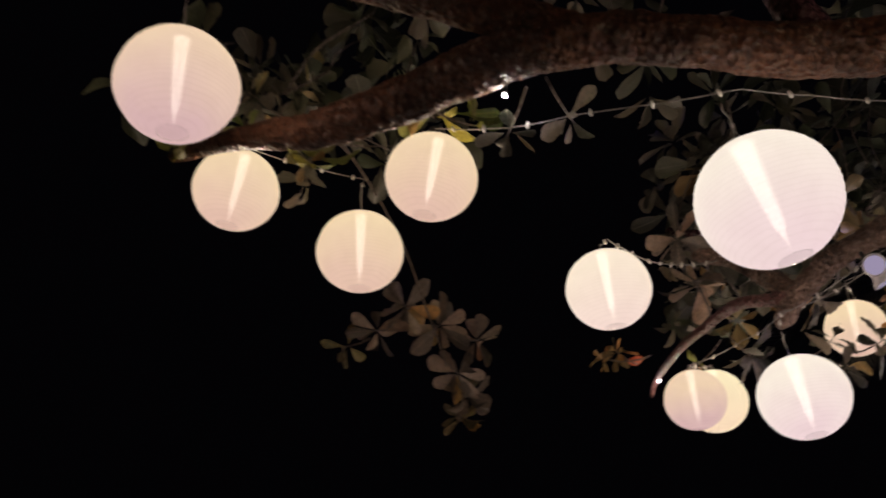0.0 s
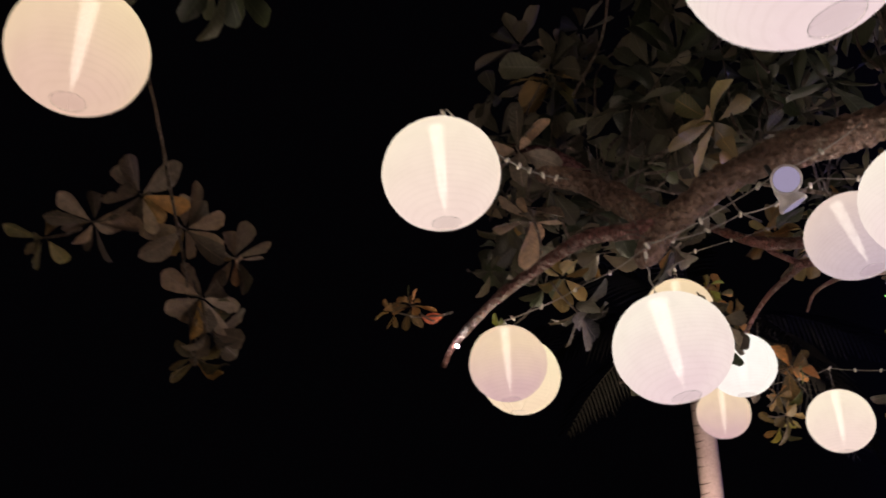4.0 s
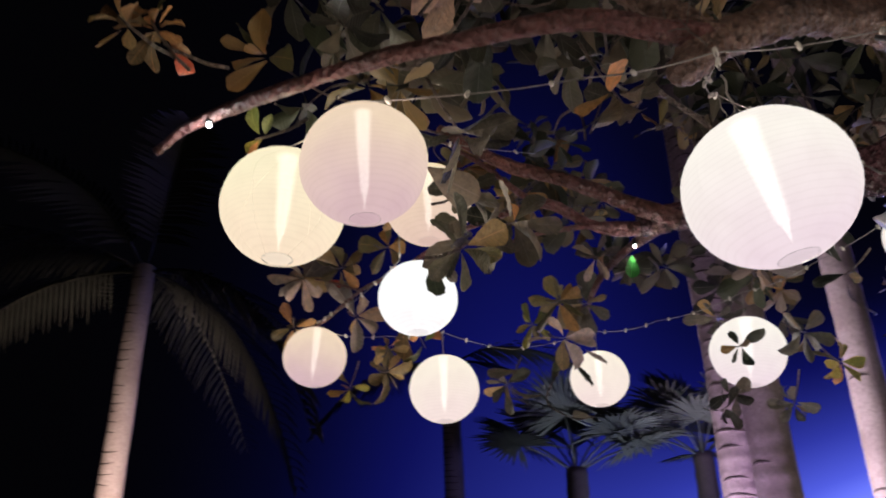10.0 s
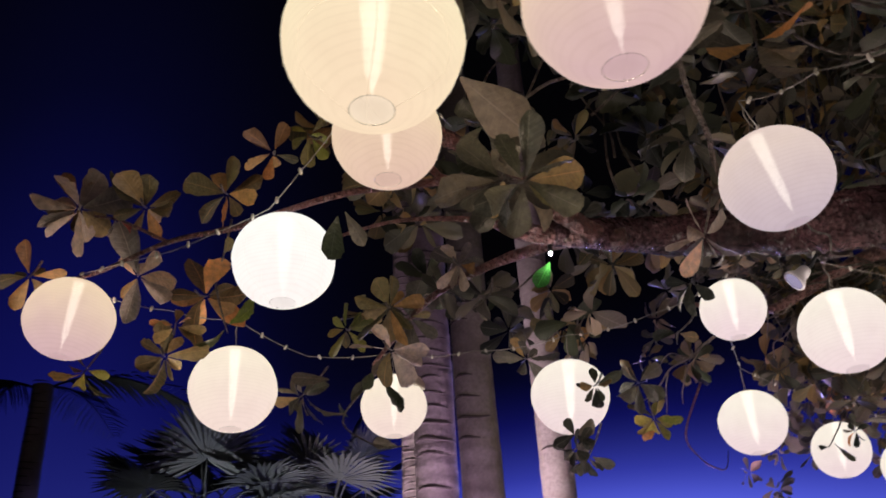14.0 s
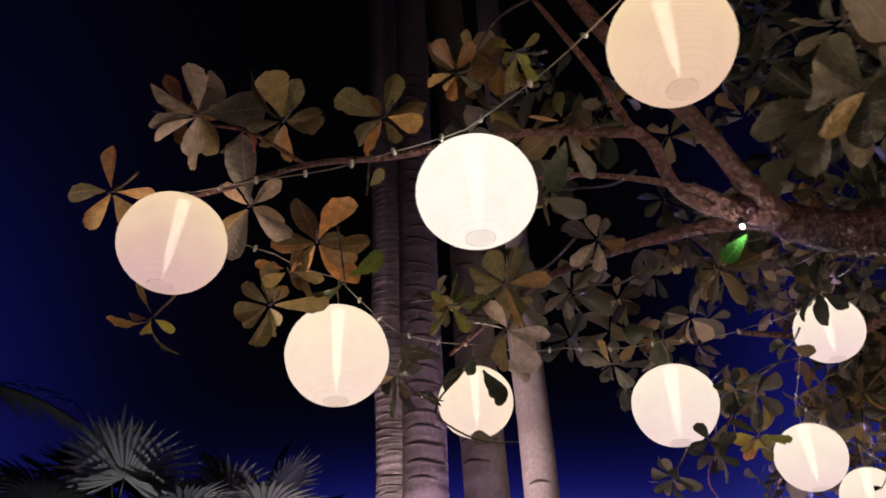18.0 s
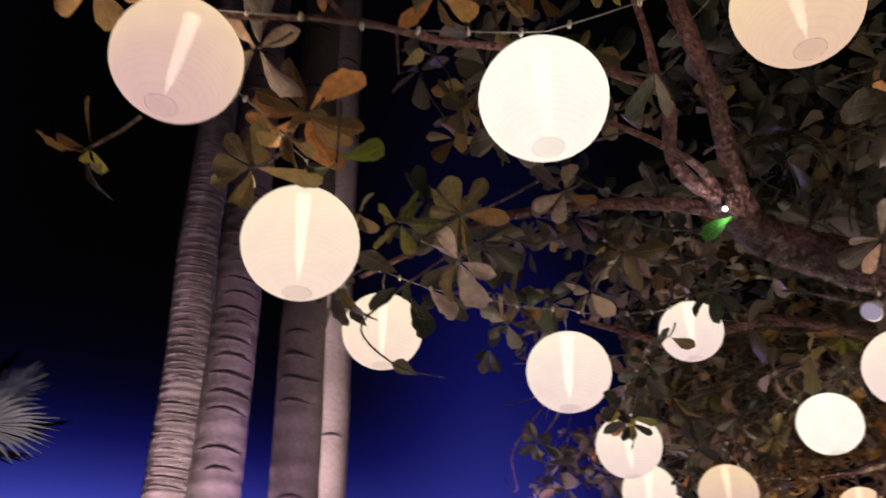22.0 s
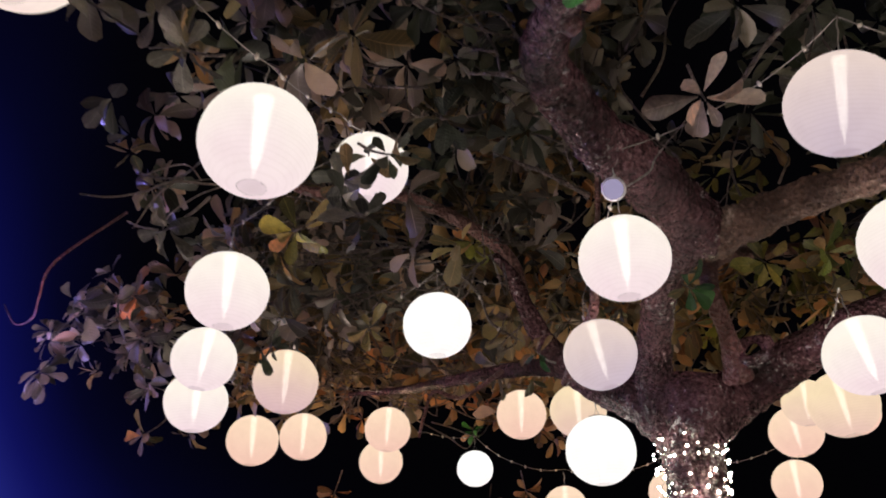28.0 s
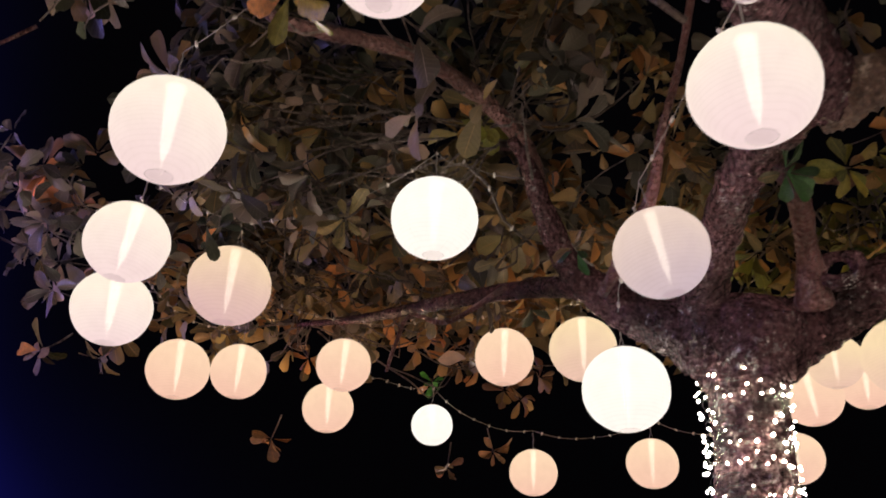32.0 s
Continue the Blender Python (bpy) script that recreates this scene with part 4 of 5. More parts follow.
def rosette(place, axis, count, length, rng, spread=(-15, 50)):
    """Poses of the leaves of one twig's end: place, turn and size."""
    axis = Vector(axis).normalized()
    side = axis.orthogonal().normalized()
    start = rng.uniform(0, 6.28)
    out = []
    for k in range(count):
        a = start + k * 2.4 + rng.uniform(-0.3, 0.3)
        el = radians(spread[0] + (spread[1] - spread[0]) * (k / max(1, count - 1)) + rng.uniform(-12, 12))
        rad = Matrix.Rotation(a, 3, axis) @ side
        d = (math.cos(el) * rad + math.sin(el) * axis).normalized()
        d = (d + Vector((0, 0, -0.18))).normalized()
        nz = (axis - d * axis.dot(d)).normalized()
        ny = nz.cross(d)
        rot = Matrix((d, ny, nz)).transposed()
        rot = rot @ Matrix.Rotation(rng.gauss(0, 0.45), 3, "X") @ Matrix.Rotation(rng.gauss(0, 0.2), 3, "Y")
        s = length * rng.uniform(0.6, 1.05) * (1.0 - 0.25 * k / count)
        out.append(Matrix.LocRotScale(Vector(place) + axis * 0.02 * k / count + d * 0.012, rot, (s, s * rng.uniform(0.85, 1.15), s)))
    return out


class Foliage:
    """Leaves joined into one mesh of a kind."""

    def __init__(self):
        self.v, self.f, self.tint, self.rib, self.vein = [], [], [], [], []

    def add(self, m, rng):
        v, f, rib, vein = LOW_SHAPES[rng.randrange(len(LOW_SHAPES))]
        o = len(self.v)
        self.v += [tuple(m @ Vector(p)) for p in v]
        self.f += [tuple(i + o for i in g) for g in f]
        self.tint += [rng.random()] * len(v)
        self.rib += rib
        self.vein += vein

    def build(self, kind):
        o = Vector(TREE_AT)
        me = mesh_of("foliage", [tuple(Vector(p) - o) for p in self.v], self.f, LEAF[kind])
        me.attributes.new("rib", "FLOAT", "POINT").data.foreach_set("value", self.rib)
        me.attributes.new("vein", "FLOAT", "POINT").data.foreach_set("value", self.vein)
        me.attributes.new("tint", "FLOAT", "POINT").data.foreach_set("value", self.tint)
        part_of("foliage", me, tree, "", "stuff")


TWIGS, CANOPY_TWIGS = [], []
LANTERN_AT = [o.matrix_basis.translation.copy() for o in scene.objects if o.name.split(".")[0] == "lantern"]


def clear(m):
    """True where a leaf's middle and tip stay outside every lantern."""
    ends = [m @ Vector((t, 0, 0)) for t in (0.3, 0.65, 1.0)]
    return all((p - c).length > 0.185 for p in ends for c in LANTERN_AT)


RNG = random.Random(7)
LEAVES = [0]


def near_leaves(rows):
    """Single leaves of the sprays that hang nearest the way: kind, place, axis, number, length."""
    for row in rows.split("\n"):
        if not row.strip():
            continue
        kind, *vals = row.split()
        x, y, z, ax, ay, az, n, ln = map(float, vals)
        for m in rosette((x, y, z), (ax, ay, az), int(n if n < 4 else 1.4 * n + 0.5), ln * (1.0 if n < 4 else 0.92), RNG):
            if not clear(m):
                continue
            k = kind if RNG.random() > 0.12 else RNG.choice(("mixed", "autumn"))
            ob = part_of("leaf", single_leaf(k, RNG.randrange(len(SHAPES))), tree)
            ob.matrix_basis = Matrix.Translation(-Vector(TREE_AT)) @ m
            LEAVES[0] += 1
        a = Vector((ax, ay, az)).normalized()
        p = Vector((x, y, z))
        TWIGS.append([(*(p - a * 0.12 + Vector((0, 0, 0.03))), 0.0045), (*(p - a * 0.07 + Vector((0, 0, 0.01))), 0.004), (*p, 0.0032), (*(p + a * 0.03), 0.002)])


# the hanging spray beyond the first lanterns
near_leaves("""pale -0.20 3.47 2.93 -0.2 0.7 0.5 8 0.17
pale -0.32 3.52 2.84 -0.5 0.7 0.3 7 0.16
mixed -0.45 3.55 2.78 -0.8 0.5 0.1 4 0.13
pale -0.06 3.52 2.86 0.2 0.8 0.4 8 0.17
pale 0.10 3.60 2.82 0.6 0.6 0.3 7 0.15
pale 0.02 3.62 2.68 0.2 0.8 0.2 8 0.16
pale 0.06 3.70 2.60 0.3 0.8 0.0 7 0.15
mixed 0.03 3.74 2.52 0.1 0.7 -0.4 6 0.14
bright -0.62 2.42 3.10 -0.1 -0.3 -0.4 5 0.13
bright -0.05 2.16 3.04 0.1 -0.3 -0.3 6 0.13
bright -0.81 2.34 3.03 -0.6 -0.3 -0.2 4 0.12
bright -0.64 2.30 3.09 0.2 -0.5 -0.3 4 0.12
bright -0.46 2.38 3.02 0.5 -0.2 -0.6 5 0.12
bright -0.14 2.06 2.96 -0.3 -0.4 -0.4 4 0.11
bright 0.06 2.07 2.95 0.6 -0.3 -0.3 5 0.12
green -0.60 2.26 3.17 -0.3 -0.6 0.1 6 0.15
green -0.49 2.40 3.30 -0.2 -0.6 -0.2 6 0.17
dark -0.78 2.18 3.34 -0.4 -0.5 -0.2 6 0.17
autumn -0.24 1.96 2.93 -0.1 -0.5 0.3 1 0.09
green 0.30 1.80 2.80 0.3 -0.2 -0.7 4 0.10
green 0.16 1.86 2.80 -0.3 -0.1 -0.7 4 0.12""")
# sprays along the second limb
near_leaves("""red 0.80 3.82 2.79 -0.7 0.3 0.1 1 0.10
autumn 0.78 3.86 2.84 -0.5 0.2 0.6 9 0.10
autumn 0.72 3.88 2.82 -0.7 0.2 0.3 5 0.085
pale 1.02 3.30 2.95 -0.1 -0.5 0.7 8 0.17
pale 0.90 3.08 3.06 -0.5 -0.4 0.4 8 0.17
green 1.20 3.36 2.68 0.3 -0.2 -0.4 7 0.16
green 1.38 3.05 2.80 0.4 -0.2 -0.3 8 0.16
bright 1.16 3.86 2.80 -0.3 0.2 -0.2 5 0.11
green 1.53 3.52 2.57 0.60 -0.45 0.55 7 0.17
green 1.66 3.54 2.66 0.3 -0.5 0.5 5 0.17
green 1.64 3.56 2.80 0.5 -0.4 0.6 5 0.14
green 1.80 3.48 2.76 0.5 -0.4 0.3 7 0.18""")
# the branch with the bright lantern, and the low spray beside it
near_leaves("""ash 2.56 4.74 3.17 0.7 0.3 0.5 7 0.19
autumn 2.66 4.78 3.26 0.5 0.4 0.6 5 0.15
mixed 2.80 4.95 3.06 0.7 0.5 0.2 6 0.15
mixed 2.52 4.52 3.15 0.8 0.1 0.5 7 0.17
red 2.56 4.62 3.13 -0.4 -0.2 0.1 1 0.08
ash 2.74 4.58 3.02 0.75 0.2 0.35 7 0.19
autumn 2.86 4.38 3.00 0.8 -0.1 0.45 8 0.19
bright 2.84 4.30 2.88 0.4 -0.2 -0.6 3 0.14
red 2.60 4.28 3.02 -0.2 0.1 -0.9 1 0.09
mixed 2.88 4.50 2.79 0.7 0.1 0.3 9 0.16
autumn 2.82 4.46 2.87 0.5 0.1 0.6 4 0.11
bright 3.10 4.82 2.84 0.3 0.4 -0.3 4 0.15
mixed 2.46 4.26 3.16 0.8 0.0 0.5 6 0.15
autumn 2.30 4.10 3.20 0.6 0.1 0.6 5 0.11
bright 2.16 3.98 3.16 0.4 0.2 0.5 4 0.10""")
near_leaves("""ash 3.04 3.74 2.86 0.8 -0.2 0.3 6 0.17
bright 3.12 3.90 2.98 0.6 0.1 0.4 6 0.13
mixed 3.02 3.74 3.02 0.7 -0.1 0.4 7 0.17
green 3.20 4.06 2.76 0.3 0.5 -0.3 8 0.15
green 3.15 3.66 3.04 0.6 0.0 0.3 7 0.17
pale 2.80 3.50 3.08 0.7 -0.2 0.4 6 0.15
green 3.46 3.16 2.98 0.6 0.1 0.3 7 0.14
green 3.12 2.82 2.74 0.7 -0.4 0.1 7 0.13
bright 3.30 2.72 2.66 0.7 -0.3 0.0 7 0.12
green 3.58 2.92 2.60 0.5 0.3 -0.5 8 0.12
dark 2.95 3.03 2.67 -0.75 0.45 -0.4 6 0.10
green 2.98 3.12 2.46 -0.6 0.5 -0.5 5 0.10""")


def single_leaves(rows):
    """Leaves one by one: kind, foot, way it points, length."""
    for row in rows.split("\n"):
        kind, *vals = row.split()
        x, y, z, dx, dy, dz, ln = map(float, vals)
        d = Vector((dx, dy, dz)).normalized()
        up = Vector((-0.7 + RNG.uniform(-0.35, 0.35), 0.4 + RNG.uniform(-0.35, 0.35), -0.5 + RNG.uniform(-0.3, 0.3)))
        nz = (up - d * up.dot(d)).normalized()
        rot = Matrix((d, nz.cross(d), nz)).transposed()
        ob = part_of("leaf", single_leaf(kind, RNG.randrange(len(SHAPES))), tree)
        ob.matrix_basis = Matrix.LocRotScale(Vector((x, y, z)) - Vector(TREE_AT), rot, (ln, ln * RNG.uniform(0.9, 1.2), ln))


# leaves that hang close before some of the lanterns
single_leaves("""bright -0.64 2.33 3.10 -0.8 0.1 -0.15 0.13
bright -0.70 2.35 3.10 0.3 -0.2 -0.3 0.10
bright -0.42 2.35 3.02 0.8 0.1 -0.4 0.13
green -0.44 2.36 3.03 -0.2 0.1 -0.9 0.12
bright -0.02 2.10 3.00 0.6 0.1 -0.6 0.13
bright -0.80 2.28 3.08 -0.8 0.0 -0.5 0.13
bright -0.79 2.28 3.09 -0.4 0.0 -0.9 0.12
bright -0.82 2.30 3.07 -0.9 0.1 0.1 0.11
bright -0.54 2.34 3.07 0.6 0.1 -0.7 0.13
bright -0.53 2.34 3.08 0.9 0.1 -0.3 0.13
bright -0.50 2.33 3.06 0.3 0.1 -0.9 0.12
bright 0.06 2.06 2.98 0.9 0.0 -0.5 0.12
bright -0.06 2.08 3.00 -0.6 0.0 -0.5 0.10
bright 0.02 2.10 3.01 0.9 0.1 0.0 0.13
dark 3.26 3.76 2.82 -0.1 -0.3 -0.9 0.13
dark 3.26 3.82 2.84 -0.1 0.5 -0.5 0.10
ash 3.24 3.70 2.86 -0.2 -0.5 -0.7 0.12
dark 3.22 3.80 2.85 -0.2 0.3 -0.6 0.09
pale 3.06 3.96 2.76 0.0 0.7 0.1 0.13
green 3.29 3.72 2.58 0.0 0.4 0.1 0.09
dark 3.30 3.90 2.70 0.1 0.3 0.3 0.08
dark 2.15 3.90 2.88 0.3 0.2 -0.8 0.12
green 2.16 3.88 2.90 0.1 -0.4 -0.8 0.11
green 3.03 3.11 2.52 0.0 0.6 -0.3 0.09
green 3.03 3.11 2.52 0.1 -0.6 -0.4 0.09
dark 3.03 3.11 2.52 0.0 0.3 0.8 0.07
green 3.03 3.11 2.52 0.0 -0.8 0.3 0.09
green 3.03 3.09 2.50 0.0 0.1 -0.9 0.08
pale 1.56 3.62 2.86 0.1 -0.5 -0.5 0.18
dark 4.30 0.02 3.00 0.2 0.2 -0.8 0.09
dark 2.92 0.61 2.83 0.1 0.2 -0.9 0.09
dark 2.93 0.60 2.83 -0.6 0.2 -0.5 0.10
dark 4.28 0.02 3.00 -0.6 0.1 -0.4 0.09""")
limb("branch", [(3.2, 3.66, 2.98, 0.005), (3.27, 3.84, 2.80, 0.004), (3.3, 3.92, 2.68, 0.0035), (3.27, 3.8, 2.58, 0.003), (3.2, 3.68, 2.55, 0.002)], 0.1, 7, 0.03, GREY_TWIG)
near_leaves("""leafy 2.76 1.66 2.60 0.3 0.6 0.2 5 0.09
leafy 2.20 1.80 2.76 -0.4 0.5 -0.5 6 0.12
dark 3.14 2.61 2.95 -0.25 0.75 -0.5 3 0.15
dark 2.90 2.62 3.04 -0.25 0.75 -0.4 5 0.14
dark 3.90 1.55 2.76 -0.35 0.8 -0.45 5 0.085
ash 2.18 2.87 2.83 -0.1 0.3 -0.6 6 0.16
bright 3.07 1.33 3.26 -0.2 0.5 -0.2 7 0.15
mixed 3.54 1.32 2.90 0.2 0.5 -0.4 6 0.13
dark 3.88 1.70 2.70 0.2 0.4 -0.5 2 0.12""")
near_leaves("""autumn 3.47 -1.15 2.52 0.1 0.2 -0.8 6 0.13
autumn 3.19 -0.96 2.58 -0.2 0.3 -0.6 6 0.13
lime 3.60 -1.30 3.06 0.0 0.5 0.5 7 0.11
autumn 4.35 -0.53 2.54 0.2 0.3 -0.8 5 0.14
mixed 5.10 0.51 2.70 0.6 0.3 -0.4 6 0.15
mixed 5.05 0.10 2.80 0.5 0.2 -0.4 6 0.15
bright 1.66 1.50 2.98 -0.2 0.4 -0.3 8 0.14
bright 1.85 1.30 3.05 -0.1 0.5 -0.3 8 0.14""")

# one green leaf right under the bulb of the third limb
lone = part_of("leaf", single_leaf("lime", 0), tree, "bright green leaf lit by the bulb")
lone.matrix_basis = Matrix.Translation(-Vector(TREE_AT)) @ Matrix.LocRotScale((2.40, 3.27, 2.865), Euler((0.5, 0.35, 0.25)), (0.10, 0.09, 0.10))

# the canopy behind and above ---------------------------------------------------
BOUGHS = [q for pts in LIMB_LINES for q in spline(pts, 0.12)]
BOUGH_XYZ = np.array([q[:3] for q in BOUGHS if q[2] > 2.5])
FOLIAGE = {k: Foliage() for k in LEAF}
FALLEN = Foliage()
# open air round the bare low branch and outwards below it
BARE = [Vector((q[0] - 0.07 * k, q[1] + 0.2 * k, q[2] - 0.13 * k)) for q in spline(LOW_BRANCH[1:], 0.1) for k in range(5)]
BARE += [Vector((q[0] - 0.05 * k, q[1] + 0.12 * k, q[2] - 0.08 * k)) for pts in BARE_TWIGS for q in spline(pts, 0.1) for k in range(5)]


def canopy(centre, axes, count, kinds, length, low, seed):
    rng = random.Random(seed)
    done = tries = 0
    while done < count and tries < count * 20:
        tries += 1
        v = Vector((rng.gauss(0, 0.55), rng.gauss(0, 0.55), rng.gauss(0, 0.55)))
        if v.length > 1.25:
            continue
        p = Vector(centre) + Vector((v.x * axes[0], v.y * axes[1], v.z * axes[2]))
        if p.z < low + 0.12 * noise.noise(p * 2.3):
            continue
        # sprays stay clear of the lanterns and of the air just under them
        if any((p - c).length < 0.33 or ((p.xy - c.xy).length < 0.5 and p.z < c.z + 0.12) for c in LANTERN_AT):
            continue
        # and do not hang in front of the boughs
        if any(math.hypot(p.x - q[0], p.y - q[1]) < 0.26 and p.z < q[2] + 0.08 for q in BOUGHS):
            continue
        # gaps between the boughs
        if noise.noise(p * 1.4 + Vector((seed, 0, 0))) < -0.05:
            continue
        near = BOUGH_XYZ[int(np.argmin(((BOUGH_XYZ - np.array(p)) ** 2).sum(1)))]
        out = p - Vector(near)
        axis = (out.normalized() * 0.8 + Vector((rng.uniform(-0.6, 0.6), rng.uniform(-0.6, 0.6), rng.uniform(-0.25, 0.7)))).normalized()
        kind = rng.choices([k for k, _ in kinds], [w for _, w in kinds])[0]
        spread = rng.choice(((-15, 50), (-30, 25), (10, 70)))
        for m in rosette(p, axis, rng.randint(5, 10), length * rng.uniform(0.75, 1.2), rng, spread):
            tip = m @ Vector((0.6, 0, 0))
            (FALLEN if any((tip - q).length < 0.11 for q in BARE) else FOLIAGE[kind]).add(m, rng)
        back = p - axis * rng.uniform(0.18, 0.32) + Vector((0, 0, rng.uniform(-0.02, 0.05)))
        back2 = back + (Vector(near) - back) * min(0.6, 0.35 / max(0.3, (Vector(near) - back).length)) + Vector((rng.uniform(-0.06, 0.06), rng.uniform(-0.06, 0.06), 0.02))
        if rng.random() < 0.30 and all((q - c).length > 0.24 for q in (back, back2, (back + back2) / 2) for c in LANTERN_AT):
            bow = Vector((rng.uniform(-0.05, 0.05), rng.uniform(-0.05, 0.05), rng.uniform(-0.05, 0.02)))
            CANOPY_TWIGS.append(spline([(*back2, 0.0052), (*((back + back2) / 2 + bow), 0.0044), (*back, 0.0038), (*((back + p) / 2 - bow * 0.5), 0.0032), (*p, 0.0024)], 0.04))
        done += 1


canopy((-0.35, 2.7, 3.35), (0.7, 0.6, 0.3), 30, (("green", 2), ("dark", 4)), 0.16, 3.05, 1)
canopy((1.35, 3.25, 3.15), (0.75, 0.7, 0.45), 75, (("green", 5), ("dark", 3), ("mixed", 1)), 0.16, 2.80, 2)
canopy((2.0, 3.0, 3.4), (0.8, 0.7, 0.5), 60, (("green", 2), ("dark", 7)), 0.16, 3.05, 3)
canopy((2.4, 3.9, 3.35), (0.3, 0.3, 0.15), 5, (("mixed", 4), ("autumn", 1)), 0.16, 3.08, 4)
canopy((3.1, 3.4, 3.42), (0.6, 0.6, 0.4), 26, (("green", 5), ("mixed", 2), ("dark", 2)), 0.15, 3.18, 5)
canopy((3.58, 1.9, 3.28), (0.78, 1.05, 0.40), 205, (("green", 4), ("pale", 4), ("mixed", 3), ("dark", 1)), 0.15, 2.92, 6)
canopy((4.0, 0.3, 3.3), (1.1, 1.2, 0.5), 260, (("mixed", 4), ("autumn", 1), ("green", 4), ("pale", 1)), 0.175, 2.92, 7)
canopy((2.9, -0.6, 3.4), (1.3, 1.2, 0.5), 190, (("autumn", 4), ("mixed", 4), ("ash", 1)), 0.175, 2.95, 8)
canopy((1.2, 0.2, 3.4), (1.0, 1.2, 0.5), 170, (("bright", 4), ("mixed", 3), ("autumn", 1)), 0.15, 2.95, 9)
canopy((2.8, 1.9, 3.7), (1.0, 1.0, 0.4), 150, (("green", 3), ("mixed", 3), ("dark", 3)), 0.14, 3.18, 10)
canopy((2.6, 0.85, 3.3), (0.6, 0.6, 0.35), 90, (("mixed", 4), ("autumn", 3), ("green", 2)), 0.14, 3.0, 12)
canopy((2.62, 1.6, 3.42), (0.4, 0.45, 0.25), 60, (("mixed", 4), ("autumn", 2), ("green", 2)), 0.14, 3.12, 13)
canopy((4.92, 1.15, 3.0), (0.28, 0.5, 0.3), 28, (("mixed", 1), ("green", 5), ("pale", 2)), 0.14, 2.70, 14)
canopy((1.0, 1.9, 3.6), (1.2, 0.8, 0.4), 60, (("green", 4), ("dark", 3)), 0.16, 3.15, 11)

for kind, leaves in FOLIAGE.items():
    if leaves.v:
        leaves.build(kind)
v, f = joined([tube([np.array(q, float) for q in t], 5) for t in TWIGS])
v2, f2 = joined([tube(t, 4) for t in CANOPY_TWIGS])
part_of("twig_work", mesh_of("twig_work", [tuple(np.array(q) - TREE_AT) for q in v2], f2, GREY_TWIG), tree, "", "stuff")
part_of("twig_work", mesh_of("twig_work", [tuple(np.array(q) - TREE_AT) for q in v], f, GREY_TWIG), tree, "", "stuff")
limb("branch", [(-0.36, 2.0, 2.92, 0.010), (-0.33, 2.6, 3.14, 0.006), (-0.2, 3.0, 3.04, 0.005), (-0.1, 3.35, 2.86, 0.005), (-0.03, 3.6, 2.72, 0.004), (0.02, 3.76, 2.52, 0.003)], 0.12, 7, 0.03, GREY_TWIG)

# palms and the stage lamp beyond the tree --------------------------------------
def palm_bark(name, base, dark):
    m, n, l, b = material(name, 0.85)
    co = n.new("ShaderNodeTexCoord").outputs["Object"]
    big = noise_node(n, l, 3.0, 4, co)
    fine = noise_node(n, l, 45.0, 5, co, 0.7)
    tone = ramp_node(n, l, fine, ((0.3, tuple(0.6 * v for v in base)), (0.7, base)))
    l.new(mix_colour(n, l, ramp_node(n, l, big, ((0.45, (0, 0, 0)), (0.7, (0.7, 0.7, 0.7)))), tone, dark), b.inputs["Base Color"])
    l.new(bump_node(n, l, fine, 0.5, 0.006), b.inputs["Normal"])
    return m


PALM = palm_bark("palm_bark", (0.36, 0.30, 0.30), (0.16, 0.12, 0.12))
SCAR = palm_bark("palm_scar", (0.07, 0.05, 0.05), (0.03, 0.025, 0.025))
# near-black fronds: the darkness of the unlit crowns is put into this colour
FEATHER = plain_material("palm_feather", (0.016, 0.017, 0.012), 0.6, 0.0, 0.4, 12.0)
FROND = plain_material("palm_frond", (0.065, 0.07, 0.062), 0.5, 0.0, 0.4, 12.0)


def frond_mesh(length, droop, leaflets, width, seed):
    rng = random.Random(seed)
    spine = [np.array((length * t, 0.0, 0.35 * length * t - droop * length * t * t, 0.018 * (1 - 0.85 * t))) for t in np.linspace(0, 1, 12)]
    chunks = [tube(spine, 5)]
    for k in range(leaflets):
        t = 0.15 + 0.85 * k / leaflets
        p = np.array((length * t, 0.0, 0.35 * length * t - droop * length * t * t))
        for s in (-1, 1):
            ln = width * (math.sin(math.pi * min(1, t * 0.9 + 0.08)) ** 0.6) * rng.uniform(0.85, 1.1)
            d = np.array((0.45 + 0.3 * t, s * 0.85, -0.35 - 0.25 * rng.random()))
            d /= np.linalg.norm(d)
            w = np.array((0.018, 0, 0.004))
            a, m_, e_ = p, p + d * ln * 0.5 + (0, 0, 0.02), p + d * ln + (0, 0, -0.08 * ln)
            vs = [tuple(a - w), tuple(a + w), tuple(m_ + w), tuple(m_ - w), tuple(e_)]
            chunks.append((vs, [(0, 1, 2, 3), (3, 2, 4)]))
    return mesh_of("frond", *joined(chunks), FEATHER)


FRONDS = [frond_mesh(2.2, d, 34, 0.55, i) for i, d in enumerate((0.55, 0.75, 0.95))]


ARCS = [mesh_of("leaf_scar", *tube([np.array((math.cos(a), math.sin(a), 0.03 * math.sin(2.5 * a), 0.006 + 0.02 * math.sin(math.pi * i / 12))) for i, a in enumerate(np.linspace(0, w, 13))], 5), SCAR)
        for w in (1.3, 1.9, 2.5)]


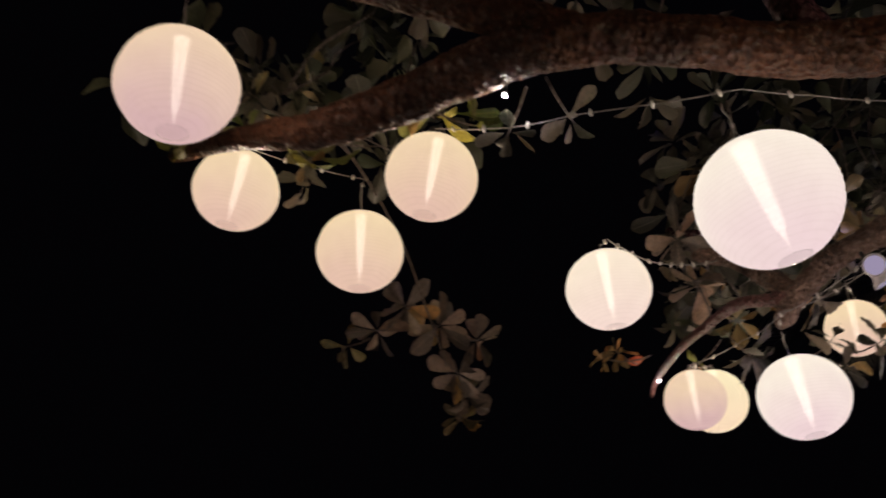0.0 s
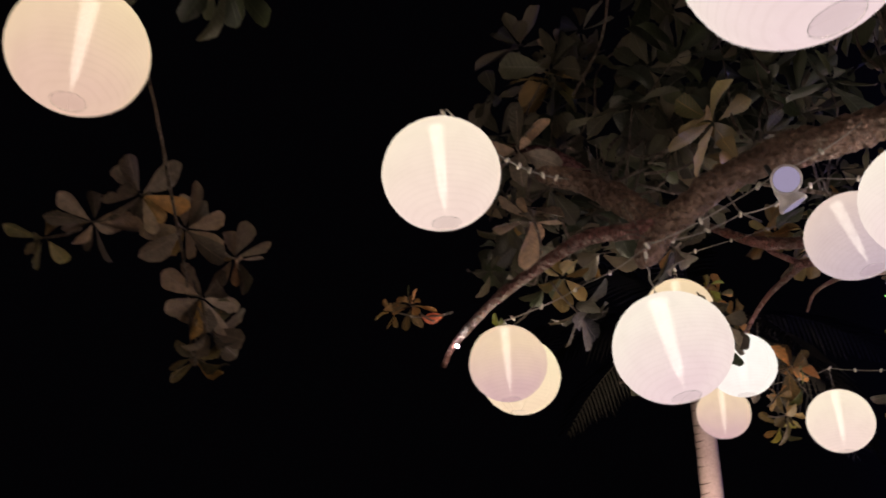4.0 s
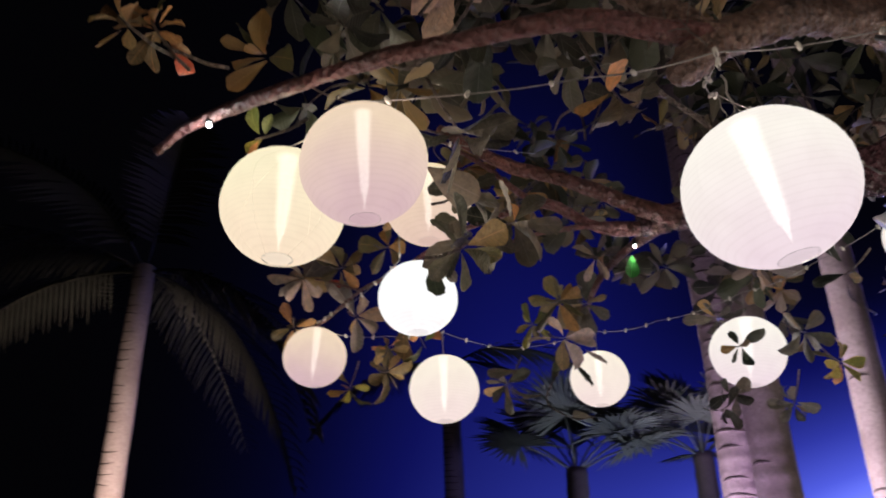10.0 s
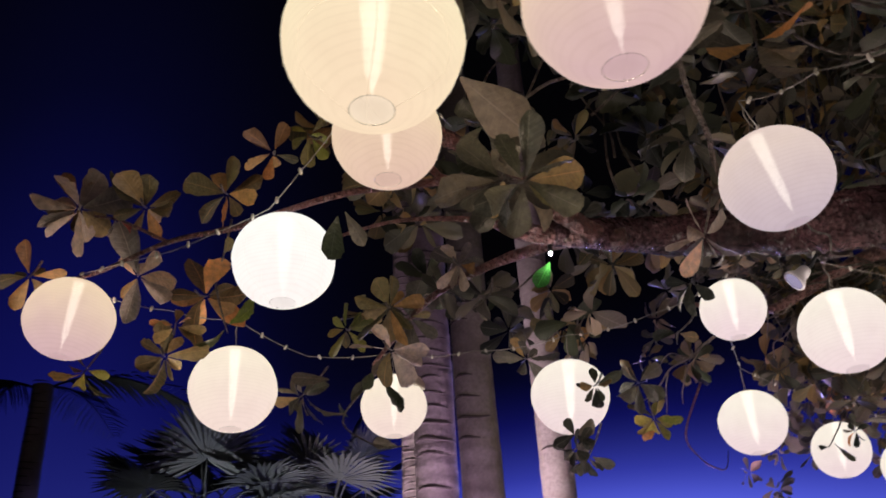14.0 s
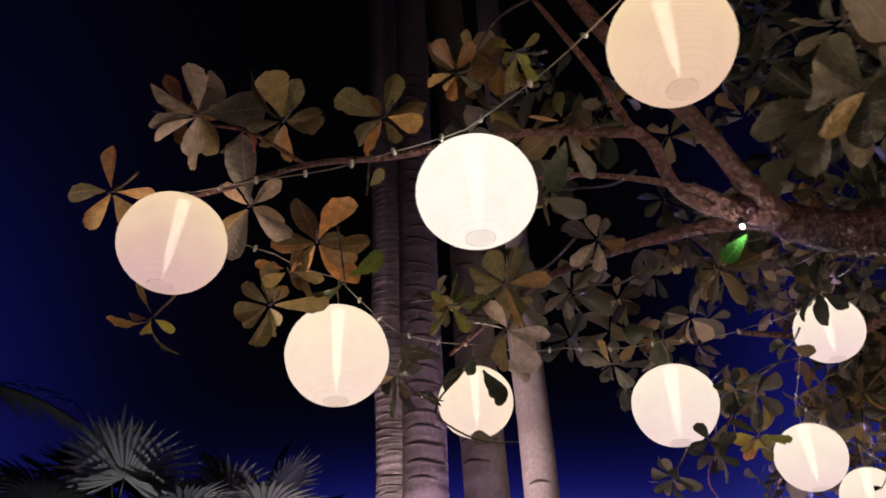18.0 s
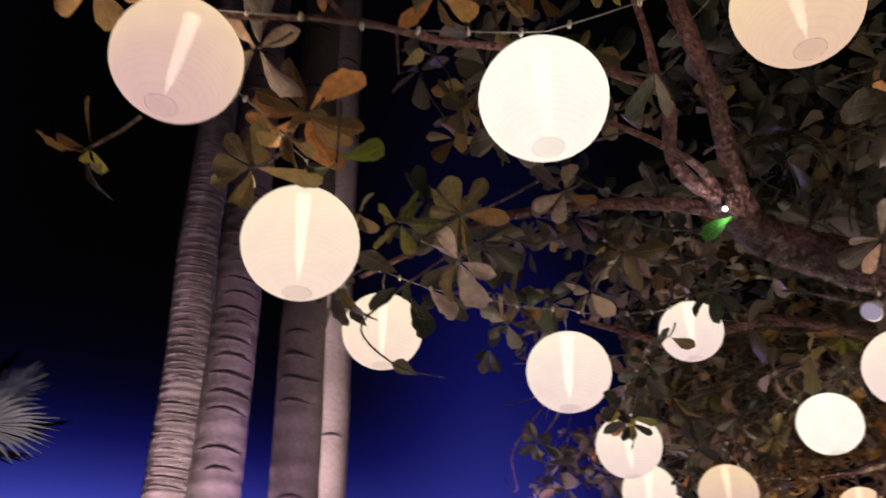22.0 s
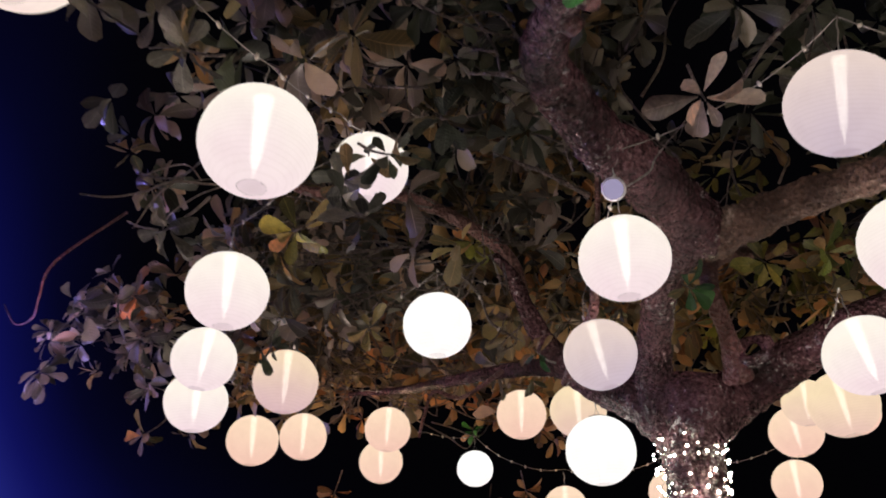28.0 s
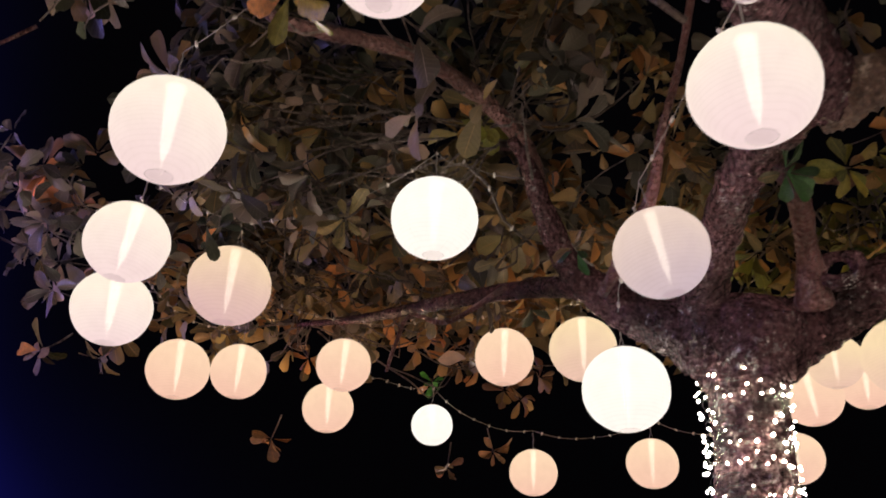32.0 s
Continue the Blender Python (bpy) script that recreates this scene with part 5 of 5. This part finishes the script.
def palm(place, height, radius, lean, fronds, seed, label, pitch=0.085, chance=0.85, facing=2.8):
    """A feather palm: a ringed trunk whose leaf scars stand proud, and a crown of fronds."""
    rng = random.Random(seed)
    ob = thing("palm_tree", place, label, "palm tree", "palms behind the almond tree")
    rows = []
    z = 0.0

    def mid(z):
        t = z / height
        return np.array((lean[0] * t * t, lean[1] * t * t)) + 0.015 * np.array((noise.noise(Vector((z, seed, 0))), noise.noise(Vector((z, seed, 5)))))

    while z < height:
        t = z / height
        r = radius * (1.25 - 0.25 * min(1, z / 0.6)) * (1 - 0.22 * t)
        step = pitch * rng.uniform(0.88, 1.15)
        for k, s in ((0.0, 1.0), (0.42, 1.006), (0.5, 0.994)):
            rows.append(np.array((*mid(z + step * k), z + step * k, r * s)))
        # a dark scar round part of the trunk
        zz = z + step * 0.9
        kind = rng.randrange(3)
        a0 = facing - (0.65, 0.95, 1.25)[kind] + rng.uniform(-0.18, 0.18)
        if 1.8 < z < 6.2 and rng.random() < chance:
            sc = part_of("leaf_scar", ARCS[kind], ob)
            sc.matrix_basis = Matrix.LocRotScale((*mid(zz), zz), Euler((0, 0, a0)), (r * 0.996, r * 0.996, min(0.40, 3.6 * pitch)))
        z += step
    part_of("trunk", mesh_of("trunk", *tube(rows, 20, 0.02, freq=4.0), PALM), ob, "pale ringed trunk")
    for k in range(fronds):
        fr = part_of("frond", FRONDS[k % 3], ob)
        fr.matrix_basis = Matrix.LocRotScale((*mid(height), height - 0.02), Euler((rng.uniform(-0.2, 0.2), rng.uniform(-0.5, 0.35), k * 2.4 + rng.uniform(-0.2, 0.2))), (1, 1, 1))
    return ob


palm((5.03, 8.37, 0), 5.05, 0.125, (0.05, 0.0), 10, 1, "slim palm with a pale ringed trunk and drooping dark crown")
palm((5.89, 3.47, 0), 12.4, 0.135, (0.1, 0.1), 11, 2, "tall palm with a pale ringed trunk beside its twin", 0.052, 0.95, 2.55)
palm((5.43, 3.41, 0), 12.0, 0.140, (0.05, -0.1), 11, 3, "tall palm with a pale ringed trunk and dark scars", 0.095, 0.95, 2.9)
palm((5.03, 3.17, 0), 12.6, 0.128, (-0.05, 0.1), 11, 4, "tall palm with a trunk tinted purple by the stage light", 0.12, 0.6, 2.4)
palm((5.70, 2.59, 0), 12.2, 0.118, (0.1, -0.05), 11, 5, "slim tall palm standing behind the others", 0.14, 0.35, 2.8)
palm((10.41, 7.71, 0), 5.6, 0.16, (0.1, 0.1), 4, 6, "distant dark palm against the night sky")


def fan_mesh(radius, seed):
    rng = random.Random(seed)
    chunks = [tube(spline([(0, 0, 0, 0.012), (0.25, 0, 0.25, 0.010), (0.5, 0, 0.42, 0.008)], 0.08), 5)]
    c = np.array((0.5, 0, 0.42))
    n = 30
    for k in range(n):
        a = radians(-125 + 250 * k / (n - 1)) + rng.uniform(-0.03, 0.03)
        d = np.array((math.cos(a) * 0.8, math.sin(a), math.cos(a) * 0.55))
        d /= np.linalg.norm(d)
        s = np.cross(d, (0.5, 0, -0.8))
        s = s / np.linalg.norm(s) * 0.022
        ln = radius * rng.uniform(0.88, 1.05)
        m_, e_ = c + d * ln * 0.6, c + d * ln + (0, 0, -0.05)
        chunks.append(([tuple(c), tuple(m_ + s), tuple(e_), tuple(m_ - s), tuple(c + d * ln * 0.6 + (0, 0, 0.02))], [(0, 1, 4), (0, 4, 3), (1, 2, 4), (4, 2, 3)]))
    return mesh_of("fan_leaf", *joined(chunks), FROND)


FANS = [fan_mesh(0.62, 1), fan_mesh(0.54, 2)]


def fan_palm(place, height, seed):
    rng = random.Random(seed)
    ob = thing("fan_palm", place, "fan palm with stiff grey-green fan leaves in the dark", "palm tree", "fan palms in the garden")
    rows = [np.array((0.03 * math.sin(z * 2), 0, z, 0.12 * (1 - 0.1 * z / height) * (1 + 0.05 * math.sin(z * 40)))) for z in np.linspace(0, height, 50)]
    part_of("trunk", mesh_of("trunk", *tube(rows, 14, 0.06), SCAR), ob, "rough dark trunk")
    for k in range(12):
        fr = part_of("fan_leaf", FANS[k % 2], ob)
        fr.matrix_basis = Matrix.LocRotScale((0, 0, height - 0.05), Euler((0, rng.uniform(-0.7, 0.5), k * 2.4)), (1, 1, 1))
    return ob


fan_palm((8.1, 5.3, 0), 3.4, 1)
fan_palm((9.0, 4.2, 0), 3.6, 2)

stage = thing("stage_light", (6.83, 1.91, 0), "blue-violet stage light on a tall dark stand beyond the palms", "stage light")
part_of("pole", mesh_of("pole", *tube([np.array((0, 0, z, 0.022)) for z in np.linspace(0, 2.37, 6)], 10), METAL), stage)
part_of("base", mesh_of("base", *lathe([(0.0005, 0.03), (0.24, 0.028), (0.25, 0.01), (0.25, 0.0), (0.0005, 0.0)], 20), METAL), stage)
box = bmesh.new()
bmesh.ops.create_cube(box, size=1.0, matrix=Matrix.LocRotScale((0, 0, 2.45), Euler((0, 0, 2.6)), (0.12, 0.36, 0.22)))
bmesh.ops.bevel(box, geom=list(box.edges), offset=0.015, segments=2, affect="EDGES")
head_me = bpy.data.meshes.new("housing")
box.to_mesh(head_me)
head_me.materials.append(METAL)
housing = part_of("housing", head_me, stage)
EYE_ME = mesh_of("emitter", *lathe([(0.0005, 0.012), (0.012, 0.01), (0.018, 0.0)], 10), STAGE)
face = Matrix.Translation((0, 0, 2.45)) @ Euler((0, 0, 2.6)).to_matrix().to_4x4()
for iy in range(5):
    for iz in range(3):
        em = part_of("emitter", EYE_ME, housing)
        em.matrix_basis = face @ Matrix.Translation((0.062, -0.14 + 0.07 * iy, -0.07 + 0.07 * iz)) @ Euler((0, radians(90), 0)).to_matrix().to_4x4()
lamp("stage_lamp", (6.70, 2.0, 2.62), 150, (0.36, 0.30, 1.0), 0.12)

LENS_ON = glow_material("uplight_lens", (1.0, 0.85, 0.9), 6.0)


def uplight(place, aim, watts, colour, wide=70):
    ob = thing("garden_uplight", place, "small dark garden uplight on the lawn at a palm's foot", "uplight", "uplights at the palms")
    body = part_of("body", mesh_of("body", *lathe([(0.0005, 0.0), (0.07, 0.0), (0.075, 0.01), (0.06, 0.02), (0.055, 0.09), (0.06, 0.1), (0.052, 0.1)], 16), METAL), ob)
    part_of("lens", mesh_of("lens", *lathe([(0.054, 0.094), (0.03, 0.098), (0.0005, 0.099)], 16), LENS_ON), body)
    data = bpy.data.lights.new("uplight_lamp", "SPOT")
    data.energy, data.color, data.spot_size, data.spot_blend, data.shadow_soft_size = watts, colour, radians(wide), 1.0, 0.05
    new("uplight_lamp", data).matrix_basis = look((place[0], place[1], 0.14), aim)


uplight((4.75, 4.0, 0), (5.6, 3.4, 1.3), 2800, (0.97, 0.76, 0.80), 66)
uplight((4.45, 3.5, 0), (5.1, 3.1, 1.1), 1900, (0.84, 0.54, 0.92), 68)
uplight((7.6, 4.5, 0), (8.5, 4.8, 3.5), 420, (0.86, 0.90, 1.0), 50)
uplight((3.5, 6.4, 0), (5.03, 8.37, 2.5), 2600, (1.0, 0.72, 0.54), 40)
